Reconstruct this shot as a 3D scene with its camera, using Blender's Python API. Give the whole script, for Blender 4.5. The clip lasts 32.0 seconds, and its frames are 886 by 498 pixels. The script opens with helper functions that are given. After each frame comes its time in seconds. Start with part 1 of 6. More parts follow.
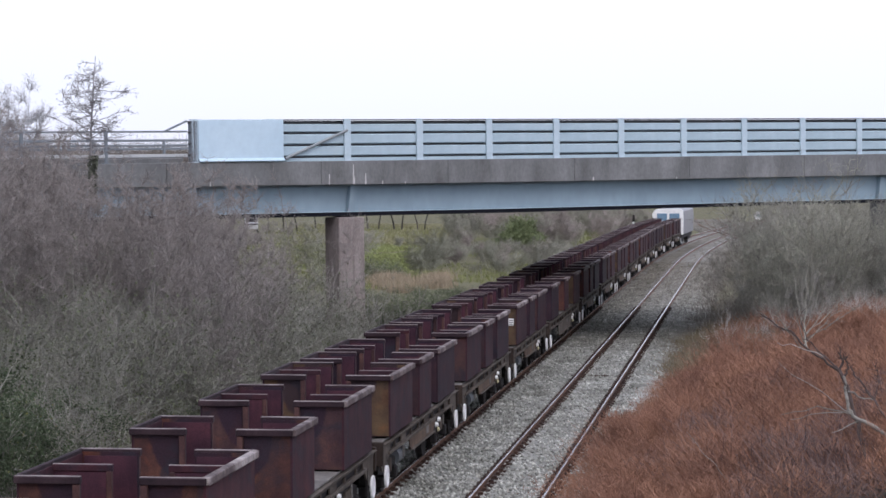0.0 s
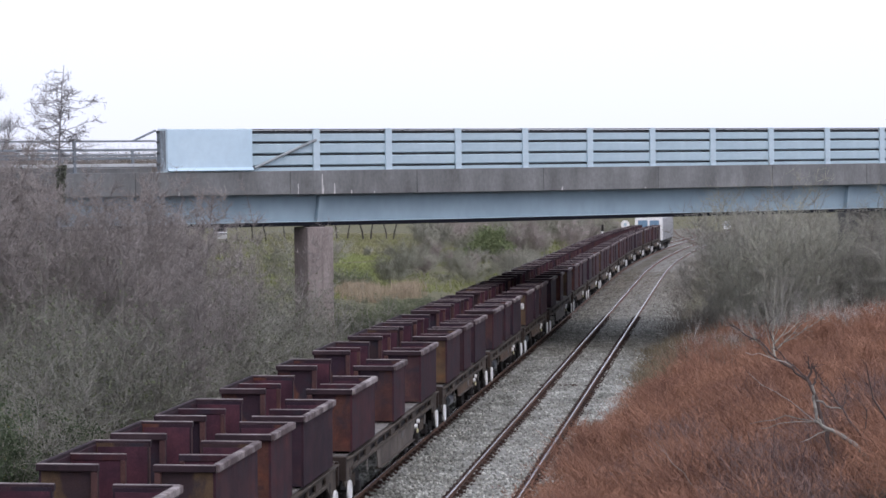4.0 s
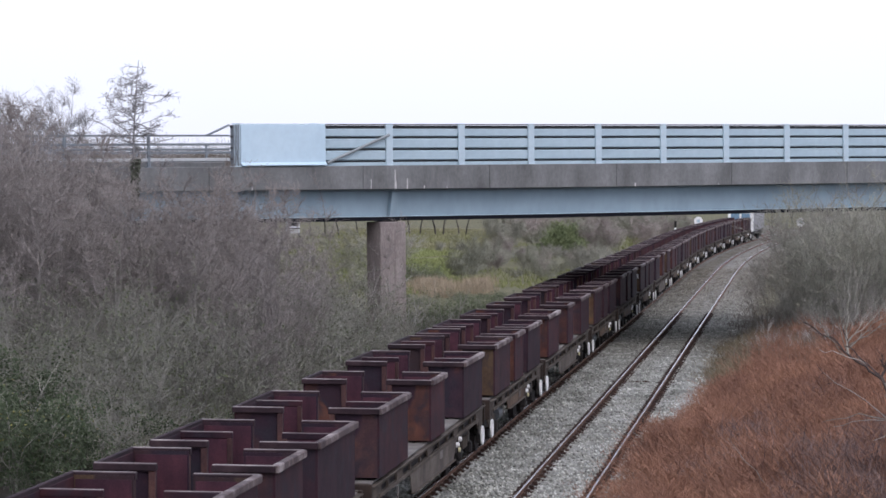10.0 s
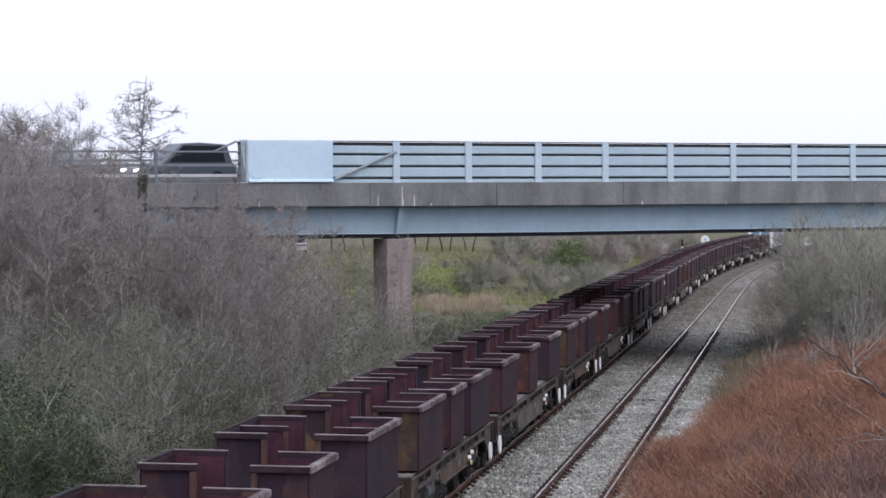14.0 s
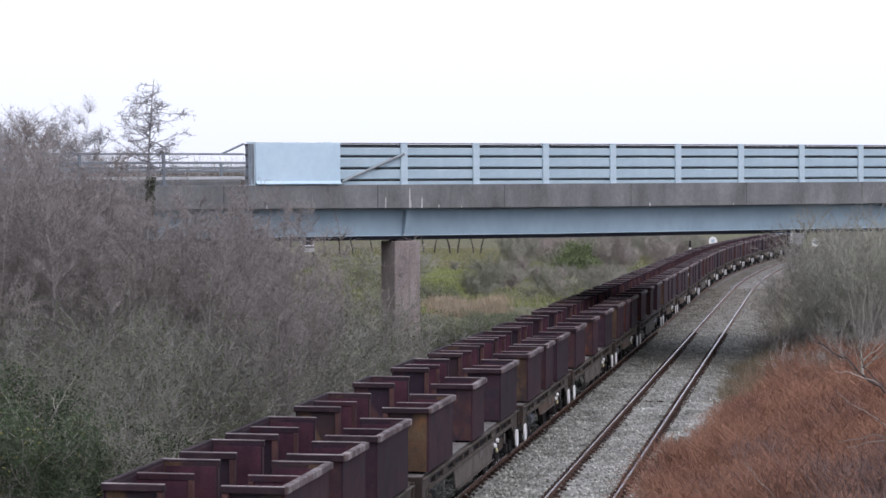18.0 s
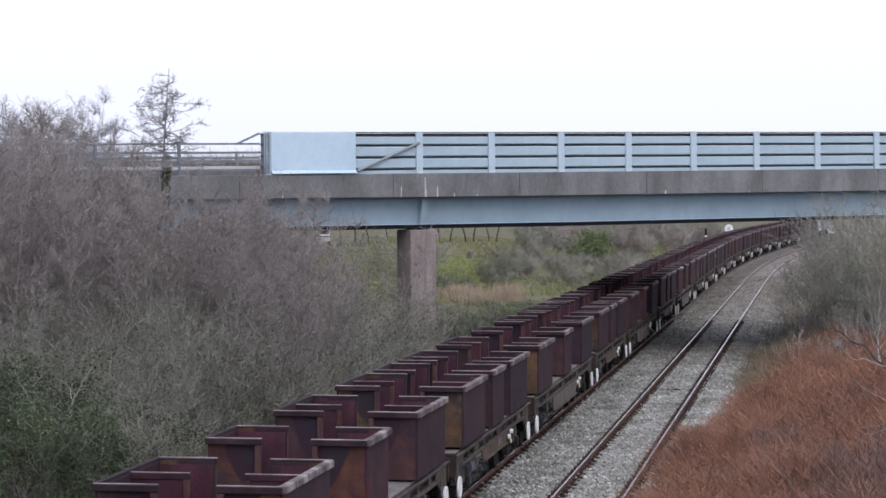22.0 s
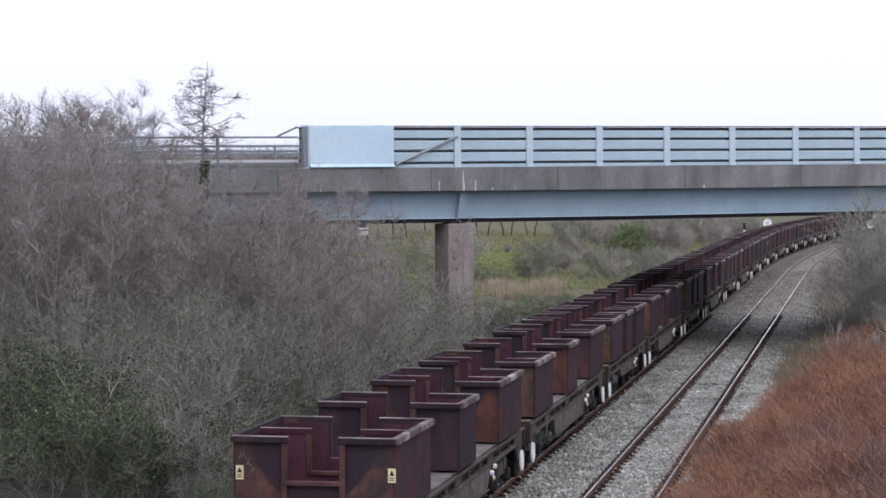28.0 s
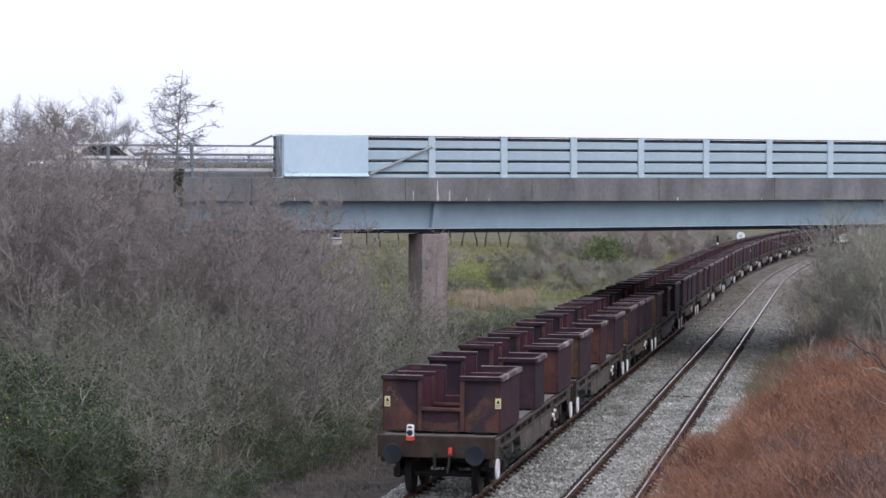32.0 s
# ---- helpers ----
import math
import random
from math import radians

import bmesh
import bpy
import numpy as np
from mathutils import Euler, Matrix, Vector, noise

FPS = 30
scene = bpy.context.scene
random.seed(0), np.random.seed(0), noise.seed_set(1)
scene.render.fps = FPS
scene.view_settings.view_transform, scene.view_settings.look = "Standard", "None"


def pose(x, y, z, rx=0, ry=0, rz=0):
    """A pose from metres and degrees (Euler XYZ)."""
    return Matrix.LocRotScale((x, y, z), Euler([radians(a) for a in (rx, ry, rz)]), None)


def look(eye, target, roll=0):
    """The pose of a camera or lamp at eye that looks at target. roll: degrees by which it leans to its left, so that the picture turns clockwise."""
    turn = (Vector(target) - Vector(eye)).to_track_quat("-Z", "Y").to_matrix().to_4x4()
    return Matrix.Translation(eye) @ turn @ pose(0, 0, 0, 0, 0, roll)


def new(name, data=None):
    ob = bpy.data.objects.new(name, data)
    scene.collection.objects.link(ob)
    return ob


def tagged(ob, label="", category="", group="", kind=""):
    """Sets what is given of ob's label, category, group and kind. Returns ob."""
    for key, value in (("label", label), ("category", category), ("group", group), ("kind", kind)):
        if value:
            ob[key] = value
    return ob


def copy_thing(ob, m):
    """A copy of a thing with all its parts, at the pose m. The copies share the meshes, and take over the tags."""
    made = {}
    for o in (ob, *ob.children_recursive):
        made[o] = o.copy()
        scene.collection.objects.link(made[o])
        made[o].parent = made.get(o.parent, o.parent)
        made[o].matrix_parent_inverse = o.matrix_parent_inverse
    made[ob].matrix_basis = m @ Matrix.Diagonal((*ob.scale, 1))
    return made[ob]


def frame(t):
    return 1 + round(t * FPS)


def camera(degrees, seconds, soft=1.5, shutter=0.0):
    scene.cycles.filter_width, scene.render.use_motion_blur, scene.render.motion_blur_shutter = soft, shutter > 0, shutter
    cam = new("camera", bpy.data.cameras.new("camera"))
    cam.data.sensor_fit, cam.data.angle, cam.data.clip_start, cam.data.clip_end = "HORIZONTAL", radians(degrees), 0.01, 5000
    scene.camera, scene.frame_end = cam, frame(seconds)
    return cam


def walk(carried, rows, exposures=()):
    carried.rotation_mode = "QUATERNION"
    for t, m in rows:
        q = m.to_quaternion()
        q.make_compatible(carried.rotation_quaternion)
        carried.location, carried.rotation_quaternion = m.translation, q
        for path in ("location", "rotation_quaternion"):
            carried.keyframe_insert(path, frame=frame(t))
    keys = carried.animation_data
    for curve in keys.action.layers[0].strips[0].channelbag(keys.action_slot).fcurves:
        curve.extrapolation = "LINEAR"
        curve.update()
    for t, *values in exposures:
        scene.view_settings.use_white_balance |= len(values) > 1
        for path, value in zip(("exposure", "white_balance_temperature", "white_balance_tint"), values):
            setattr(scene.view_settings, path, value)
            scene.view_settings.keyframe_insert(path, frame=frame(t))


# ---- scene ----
cam = camera(21.15, 32.0, soft=1.6)
walk(cam, [(t, pose(0, 0, 7.15, rx, ry, rz)) for t, rx, ry, rz in (
    (0.0, 88.118, 0.238, 7.473), (0.5, 88.143, 0.348, 7.260), (1.0, 88.180, 0.191, 7.028), (1.5, 88.239, 0.180, 6.879),
    (2.0, 88.263, 0.308, 6.817), (2.5, 88.274, 0.350, 6.736), (4.5, 88.367, 0.158, 6.790), (5.0, 88.376, 0.169, 7.089),
    (5.5, 88.346, 0.280, 7.420), (6.0, 88.259, 0.277, 7.538), (6.5, 88.166, 0.260, 7.550), (7.0, 88.171, 0.135, 7.692),
    (7.5, 88.162, 0.203, 8.049), (8.0, 88.181, 0.200, 8.342), (8.5, 88.189, 0.071, 8.414), (9.0, 88.180, 0.073, 8.462),
    (9.5, 88.210, -0.023, 8.445), (10.0, 88.239, -0.004, 8.479), (10.5, 88.267, 0.062, 8.486), (11.0, 88.272, -0.009, 8.488),
    (11.5, 88.293, -0.066, 8.490), (12.0, 88.260, 0.096, 8.524), (12.5, 88.269, -0.085, 8.529), (13.0, 88.478, -0.269, 8.626),
    (13.5, 88.588, -0.314, 8.648), (14.0, 88.657, -0.294, 8.648), (14.5, 88.658, -0.117, 8.622), (16.5, 88.684, 0.058, 8.685),
    (17.0, 88.660, -0.187, 8.754), (17.5, 88.691, -0.212, 8.791), (18.0, 88.701, -0.174, 8.832), (18.5, 88.411, -0.243, 8.924),
    (19.0, 88.333, -0.270, 9.158), (19.5, 88.321, -0.392, 9.156), (20.0, 88.256, -0.366, 9.214), (20.5, 88.318, -0.233, 9.186),
    (21.0, 88.462, -0.020, 9.182), (21.5, 88.416, 0.229, 9.192), (22.0, 88.430, 0.080, 9.206), (22.5, 88.430, 0.083, 9.247),
    (23.0, 88.422, 0.001, 9.231), (23.5, 88.425, -0.037, 9.293), (24.0, 88.418, 0.000, 9.290), (24.5, 88.471, -0.209, 9.287),
    (25.0, 88.526, -0.254, 9.372), (25.5, 88.553, -0.144, 9.364), (26.0, 88.554, -0.216, 9.626), (26.5, 88.384, 0.135, 9.981),
    (28.5, 88.273, -0.119, 10.155), (29.0, 88.299, -0.241, 10.090), (29.5, 88.339, -0.300, 9.764), (30.0, 88.412, -0.432, 9.603),
    (30.5, 88.552, -0.669, 9.587), (31.0, 88.856, -0.723, 9.573), (31.5, 88.840, -0.647, 9.616), (32.0, 88.534, -0.536, 9.500),
)], exposures=((0.0, 0.0, 6250.0, 17.0), (30.0, 0.0, 6250.0, 17.0), (31.0, -0.05, 6250.0, 17.0), (32.0, 0.0, 6250.0, 17.0)))

# ---- daylight: a bright overcast sky ----
world = bpy.data.worlds.new("overcast_sky")
scene.world = world
world.use_nodes = True
wn = world.node_tree.nodes
wl = world.node_tree.links
wn.clear()
sky = wn.new("ShaderNodeTexSky")
sky.sky_type = "NISHITA"
sky.sun_disc = False
sky.sun_elevation = radians(49)
sky.sun_rotation = radians(164)
sky.air_density, sky.dust_density = 1.0, 4.0
bg_sky = wn.new("ShaderNodeBackground")
bg_sky.inputs["Strength"].default_value = 0.05
wl.new(sky.outputs["Color"], bg_sky.inputs["Color"])
bg_cloud = wn.new("ShaderNodeBackground")
bg_cloud.inputs["Color"].default_value = (0.89, 0.94, 1.05, 1)
bg_cloud.inputs["Strength"].default_value = 1.0
both = wn.new("ShaderNodeAddShader")
w_out = wn.new("ShaderNodeOutputWorld")
wl.new(bg_sky.outputs[0], both.inputs[0])
wl.new(bg_cloud.outputs[0], both.inputs[1])
wl.new(both.outputs[0], w_out.inputs["Surface"])
sun = new("sun", bpy.data.lights.new("sun", "SUN"))
sun.data.energy = 0.6
sun.data.angle = radians(25)
sun.data.color = (1.0, 0.96, 0.9)
sun.matrix_world = look((0, 0, 60), (-32, 44, 0))

# ---- the plan ----
TRACK_A = -5.400          # centre of the empty track
TRACK_B = -9.113          # centre of the train's track
HALF_GAUGE = 0.805        # to the middle of the rail head
BRIDGE = (-5.4, 100.3)    # foot of the near parapet over the line
BRIDGE_TURN = radians(39.3)
BU = Vector((math.cos(BRIDGE_TURN), math.sin(BRIDGE_TURN), 0))    # along the bridge
BN = Vector((-math.sin(BRIDGE_TURN), math.cos(BRIDGE_TURN), 0))   # across it, away from the camera
RISE = 0.010              # the deck climbs to the right


def bend(y):
    """Sideways shift of the line, which curves to the right beyond the bridge."""
    d = max(0.0, y - 181.0)
    return 0.000331 * d * d


def fall(y):
    """The line falls gently away from the camera."""
    return -0.0015 * (min(460.0, max(20.0, y)) - 50.0)


def smooth(a, b, x):
    k = min(1.0, max(0.0, (x - a) / (b - a)))
    return k * k * (3 - 2 * k)


def ground_z(x, y):
    """Height of the soil."""
    c = bend(y)
    xx = x - c
    z = -0.42 + fall(y)
    if xx > -3.4:
        near = 1 - smooth(84, 112, y)
        z += min(xx + 3.4, 9.0) * (0.06 + 0.20 * near)
    if xx < -12.0:
        z += min(-12.0 - xx, 30.0) * 0.03 * (1 - smooth(90, 130, y))
    z += 0.10 * noise.noise((x * 0.25, y * 0.25, 0.0)) * (0.0 if -12.0 < xx < -3.0 else 1.0)
    d = Vector((x - BRIDGE[0], y - BRIDGE[1], 0))
    u, v = d.dot(BU), d.dot(BN)
    end = max(smooth(-30, -44, u) if u < 0 else 0.0, smooth(22, 36, u) if u > 0 else 0.0)
    if end > 0:
        off = max(0.0, -v - 1.0, v - 14.0)
        top = 7.55 + RISE * max(-300, min(300, u))
        z = max(z, (z + (top - z) * end) - off * 0.5)
    far = math.hypot(x, y)
    if far > 330:
        z += (far - 330) * 0.004
    return z

# ---- materials ----
def shader(name):
    m = bpy.data.materials.new(name)
    m.use_nodes = True
    nt = m.node_tree
    return m, nt, nt.nodes["Principled BSDF"]


def add(nt, kind, **values):
    n = nt.nodes.new(kind)
    for k, v in values.items():
        n.inputs[k.replace("_", " ")].default_value = v
    return n


def ramp(nt, source, stops):
    r = nt.nodes.new("ShaderNodeValToRGB")
    els = r.color_ramp.elements
    while len(els) < len(stops):
        els.new(0.5)
    for e, (p, c) in zip(els, stops):
        e.position, e.color = p, (*c, 1)
    nt.links.new(source, r.inputs["Fac"])
    return r.outputs["Color"]


def mixed(nt, fac, a, b, mode="MIX"):
    m = nt.nodes.new("ShaderNodeMix")
    m.data_type, m.blend_type = "RGBA", mode
    for sock, v in ((m.inputs[0], fac), (m.inputs[6], a), (m.inputs[7], b)):
        if isinstance(v, bpy.types.NodeSocket):
            nt.links.new(v, sock)
        else:
            sock.default_value = v if isinstance(v, float) else (*v, 1)
    return m.outputs[2]


def grain(name, stops, scale=3.0, fine=40.0, rough=0.8, bump=0.3, metal=0.0, stretch=(1, 1, 1), vary=0.0, spec=0.3, depth=0.01, speck=0.25):
    """A surface with two scales of colour variation and fine relief, in object space."""
    m, nt, b = shader(name)
    tc = nt.nodes.new("ShaderNodeTexCoord")
    mp = nt.nodes.new("ShaderNodeMapping")
    mp.inputs["Scale"].default_value = stretch
    nt.links.new(tc.outputs["Object"], mp.inputs["Vector"])
    big = add(nt, "ShaderNodeTexNoise", Scale=scale, Detail=5.0, Roughness=0.6)
    small = add(nt, "ShaderNodeTexNoise", Scale=fine, Detail=3.0, Roughness=0.6)
    for n in (big, small):
        nt.links.new(mp.outputs[0], n.inputs["Vector"])
    col = ramp(nt, big.outputs["Fac"], stops)
    speck = ramp(nt, small.outputs["Fac"], [(0.3, (1 - speck,) * 3), (0.7, (1 + 0.9 * speck,) * 3)])
    col = mixed(nt, 1.0, col, speck, "MULTIPLY")
    if vary:
        oi = nt.nodes.new("ShaderNodeObjectInfo")
        tone = ramp(nt, oi.outputs["Random"], [(0.0, (1 - vary,) * 3), (1.0, (1 + vary,) * 3)])
        col = mixed(nt, 1.0, col, tone, "MULTIPLY")
    nt.links.new(col, b.inputs["Base Color"])
    b.inputs["Roughness"].default_value = rough
    b.inputs["Metallic"].default_value = metal
    b.inputs["Specular IOR Level"].default_value = spec
    if bump:
        bp = add(nt, "ShaderNodeBump", Strength=bump, Distance=depth)
        nt.links.new(small.outputs["Fac"], bp.inputs["Height"])
        nt.links.new(bp.outputs["Normal"], b.inputs["Normal"])
    return m


def rust(name, low, mid, high, streak=0.5, worn=None, old=0.0):
    """Weathered steel: blotches, vertical runs and fine pitting. worn: the colour of the spill-stained disc below a bin's notch;
    old: how much of the old blue-black coat is left in patches."""
    m, nt, b = shader(name)
    tc = nt.nodes.new("ShaderNodeTexCoord")
    mp = nt.nodes.new("ShaderNodeMapping")
    mp.inputs["Scale"].default_value = (3.2, 3.2, 0.6)
    nt.links.new(tc.outputs["Object"], mp.inputs["Vector"])
    oi = nt.nodes.new("ShaderNodeObjectInfo")
    sh = nt.nodes.new("ShaderNodeVectorMath")
    sh.operation = "ADD"
    cx = nt.nodes.new("ShaderNodeCombineXYZ")
    ml = nt.nodes.new("ShaderNodeMath")
    ml.operation = "MULTIPLY"
    ml.inputs[1].default_value = 37.0
    nt.links.new(oi.outputs["Random"], ml.inputs[0])
    for i in range(3):
        nt.links.new(ml.outputs[0], cx.inputs[i])
    nt.links.new(tc.outputs["Object"], sh.inputs[0])
    nt.links.new(cx.outputs[0], sh.inputs[1])
    sv = nt.nodes.new("ShaderNodeVectorMath")
    sv.operation = "ADD"
    nt.links.new(mp.outputs[0], sv.inputs[0])
    nt.links.new(cx.outputs[0], sv.inputs[1])
    blot = add(nt, "ShaderNodeTexNoise", Scale=1.5, Detail=6.0, Roughness=0.62)
    run = add(nt, "ShaderNodeTexNoise", Scale=1.2, Detail=4.0, Roughness=0.6)
    pit = add(nt, "ShaderNodeTexNoise", Scale=45.0, Detail=3.0)
    nt.links.new(sh.outputs[0], blot.inputs["Vector"])
    nt.links.new(sv.outputs[0], run.inputs["Vector"])
    nt.links.new(sh.outputs[0], pit.inputs["Vector"])
    c1 = ramp(nt, blot.outputs["Fac"], [(0.32, low), (0.5, mid), (0.68, high)])
    c2 = ramp(nt, run.outputs["Fac"], [(0.35, (0.62, 0.6, 0.62)), (0.62, (1.2, 1.16, 1.1))])
    c3 = mixed(nt, streak, c1, c2, "MULTIPLY")
    if worn:
        sx = nt.nodes.new("ShaderNodeSeparateXYZ")
        nt.links.new(tc.outputs["Object"], sx.inputs[0])
        flat = nt.nodes.new("ShaderNodeCombineXYZ")
        nt.links.new(sx.outputs["X"], flat.inputs[0])
        nt.links.new(sx.outputs["Z"], flat.inputs[1])
        far = nt.nodes.new("ShaderNodeVectorMath")
        far.operation = "DISTANCE"
        far.inputs[1].default_value = (0.0, 1.27, 0.0)
        nt.links.new(flat.outputs[0], far.inputs[0])
        wob = nt.nodes.new("ShaderNodeMath")
        wob.operation = "MULTIPLY_ADD"
        nt.links.new(blot.outputs["Fac"], wob.inputs[0])
        wob.inputs[1].default_value = 0.24
        nt.links.new(far.outputs["Value"], wob.inputs[2])
        lim = nt.nodes.new("ShaderNodeMapRange")
        lim.inputs["From Min"].default_value, lim.inputs["From Max"].default_value = 1.21, 1.16
        nt.links.new(wob.outputs[0], lim.inputs["Value"])
        c3 = mixed(nt, lim.outputs[0], c3, worn)
    if old:
        patch = add(nt, "ShaderNodeTexNoise", Scale=1.05, Detail=4.0, Roughness=0.55, Distortion=0.6)
        lift = nt.nodes.new("ShaderNodeVectorMath")
        lift.operation = "SCALE"
        lift.inputs["Scale"].default_value = 1.7
        nt.links.new(sh.outputs[0], lift.inputs[0])
        nt.links.new(lift.outputs[0], patch.inputs["Vector"])
        left = ramp(nt, patch.outputs["Fac"], [(0.52, (0, 0, 0)), (0.64, (old, old, old))])
        c3 = mixed(nt, left, c3, (0.023, 0.020, 0.029))
        bare = ramp(nt, patch.outputs["Fac"], [(0.30, (1.45, 1.18, 0.95)), (0.42, (1, 1, 1))])
        c3 = mixed(nt, 1.0, c3, bare, "MULTIPLY")
    c4 = ramp(nt, pit.outputs["Fac"], [(0.3, (0.8, 0.78, 0.78)), (0.7, (1.18, 1.18, 1.18))])
    nt.links.new(mixed(nt, 1.0, c3, c4, "MULTIPLY"), b.inputs["Base Color"])
    b.inputs["Roughness"].default_value = 0.78
    b.inputs["Specular IOR Level"].default_value = 0.25
    bp = add(nt, "ShaderNodeBump", Strength=0.35, Distance=0.006)
    nt.links.new(pit.outputs["Fac"], bp.inputs["Height"])
    nt.links.new(bp.outputs["Normal"], b.inputs["Normal"])
    return m


def plain(name, color, rough=0.6, metal=0.0, spec=0.4):
    return grain(name, [(0.3, tuple(c * 0.88 for c in color)), (0.7, tuple(min(1, c * 1.1) for c in color))],
                 scale=4.0, fine=30.0, rough=rough, metal=metal, bump=0.0, spec=spec, speck=0.08)


def bark(name, dark, light):
    return grain(name, [(0.3, dark), (0.7, light)], scale=1.3, fine=18.0, rough=0.9, bump=0.2, vary=0.22, spec=0.15)


def streaked(m, stretch, lo, hi):
    """Adds long upright weather stains to a surface."""
    nt = m.node_tree
    b = nt.nodes["Principled BSDF"]
    old = b.inputs["Base Color"].links[0].from_socket
    tc = nt.nodes.new("ShaderNodeTexCoord")
    mp = nt.nodes.new("ShaderNodeMapping")
    mp.inputs["Scale"].default_value = stretch
    nt.links.new(tc.outputs["Object"], mp.inputs["Vector"])
    n = add(nt, "ShaderNodeTexNoise", Scale=1.0, Detail=5.0, Roughness=0.65)
    nt.links.new(mp.outputs[0], n.inputs["Vector"])
    tone = ramp(nt, n.outputs["Fac"], [(0.32, (lo, lo * 0.985, lo * 0.97)), (0.5, (1, 1, 1)), (0.68, (hi, hi, hi))])
    nt.links.new(mixed(nt, 1.0, old, tone, "MULTIPLY"), b.inputs["Base Color"])


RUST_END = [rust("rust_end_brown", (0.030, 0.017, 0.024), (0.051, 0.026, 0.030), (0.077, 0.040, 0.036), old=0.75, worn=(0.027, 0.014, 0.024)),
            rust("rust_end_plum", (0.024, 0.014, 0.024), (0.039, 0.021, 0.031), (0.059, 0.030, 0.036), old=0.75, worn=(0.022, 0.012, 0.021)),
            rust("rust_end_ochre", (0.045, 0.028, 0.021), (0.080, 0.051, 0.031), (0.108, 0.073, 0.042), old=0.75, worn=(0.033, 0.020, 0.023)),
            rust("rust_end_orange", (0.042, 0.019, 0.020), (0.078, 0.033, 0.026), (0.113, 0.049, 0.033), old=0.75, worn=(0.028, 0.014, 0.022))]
RUST_TAIL = rust("rust_end_tail", (0.044, 0.024, 0.025), (0.076, 0.039, 0.034), (0.103, 0.058, 0.047), old=0.75, worn=(0.030, 0.017, 0.025))
# side walls: rust colours darkened further, with part of their shade put in
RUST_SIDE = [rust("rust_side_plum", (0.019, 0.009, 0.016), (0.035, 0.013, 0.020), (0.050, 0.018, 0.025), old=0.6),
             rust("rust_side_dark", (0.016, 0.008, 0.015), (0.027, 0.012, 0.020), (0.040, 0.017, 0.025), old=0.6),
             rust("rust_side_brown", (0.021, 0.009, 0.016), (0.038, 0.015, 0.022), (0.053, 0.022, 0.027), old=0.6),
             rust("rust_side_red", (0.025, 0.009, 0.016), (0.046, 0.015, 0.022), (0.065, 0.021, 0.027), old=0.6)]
TRIM = rust("notch_trim_rust", (0.040, 0.021, 0.024), (0.070, 0.035, 0.034), (0.105, 0.054, 0.046))
# worn rim steel, with bright glints put into its palest patches
RIM = rust("worn_glinting_rim_steel", (0.052, 0.037, 0.040), (0.122, 0.095, 0.095), (0.37, 0.335, 0.33), 0.6)
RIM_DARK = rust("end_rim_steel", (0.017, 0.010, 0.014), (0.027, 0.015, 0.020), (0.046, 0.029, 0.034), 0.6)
# scuffs and the highlight along the rim's top, both in the colour
RIM_EDGE = rust("scuffed_rim_highlight", (0.13, 0.108, 0.110), (0.24, 0.208, 0.206), (0.40, 0.36, 0.355), 0.4)
INNER = rust("inner_rust", (0.036, 0.015, 0.026), (0.061, 0.023, 0.036), (0.086, 0.031, 0.044))
RAILING = grain("dull_galvanised_railing", [(0.25, (0.150, 0.176, 0.198)), (0.7, (0.22, 0.250, 0.275))], scale=0.8, fine=8.0, rough=0.6, bump=0.0, speck=0.08)
RAIL_PALE = grain("pale_guard_rail", [(0.25, (0.40, 0.42, 0.43)), (0.7, (0.54, 0.56, 0.57))], scale=0.8, fine=8.0, rough=0.6, bump=0.0, speck=0.08)
FRAME = rust("wagon_frame_steel", (0.048, 0.040, 0.033), (0.081, 0.067, 0.055), (0.124, 0.104, 0.086))
FRAME_PALE = rust("dusty_frame_steel", (0.070, 0.061, 0.053), (0.123, 0.107, 0.092), (0.176, 0.156, 0.136))
FRAME_TAN = rust("tan_frame_steel", (0.070, 0.046, 0.034), (0.111, 0.076, 0.054), (0.156, 0.112, 0.080))
FRAME_GREY = plain("reservoir_grey", (0.12, 0.13, 0.14), 0.5)
FRAME_END = rust("headstock_steel", (0.021, 0.015, 0.012), (0.035, 0.025, 0.021), (0.057, 0.040, 0.031))
FRAME_DARK = rust("bogie_steel", (0.010, 0.009, 0.010), (0.018, 0.016, 0.016), (0.036, 0.031, 0.029))
BUFFER = rust("buffer_steel", (0.010, 0.012, 0.017), (0.018, 0.021, 0.029), (0.032, 0.036, 0.046))
DECKING = rust("wagon_deck_plate", (0.11, 0.105, 0.098), (0.16, 0.152, 0.142), (0.22, 0.21, 0.196), 0.5)
WHITE_PAINT = plain("white_paint", (0.80, 0.80, 0.79), 0.5)
YELLOW = plain("cream_label", (0.62, 0.57, 0.33), 0.5)
RED = plain("red_paint", (0.55, 0.06, 0.04), 0.5)
BLACK = plain("black_rubber", (0.012, 0.012, 0.013), 0.7)
RAIL_SIDE = rust("rail_rust", (0.081, 0.043, 0.030), (0.135, 0.073, 0.049), (0.203, 0.115, 0.078), 0.4)
RAIL_TOP = grain("worn_rail_head", [(0.3, (0.54, 0.50, 0.485)), (0.7, (0.72, 0.68, 0.665))], scale=0.6, fine=25, rough=0.22, metal=0.75, bump=0.0, speck=0.12)
BALLAST = grain("limestone_ballast", [(0.25, (0.172, 0.171, 0.150)), (0.5, (0.280, 0.281, 0.258)), (0.75, (0.380, 0.380, 0.357))],
                scale=0.7, fine=17.0, rough=0.95, bump=1.0, depth=0.06, spec=0.1)
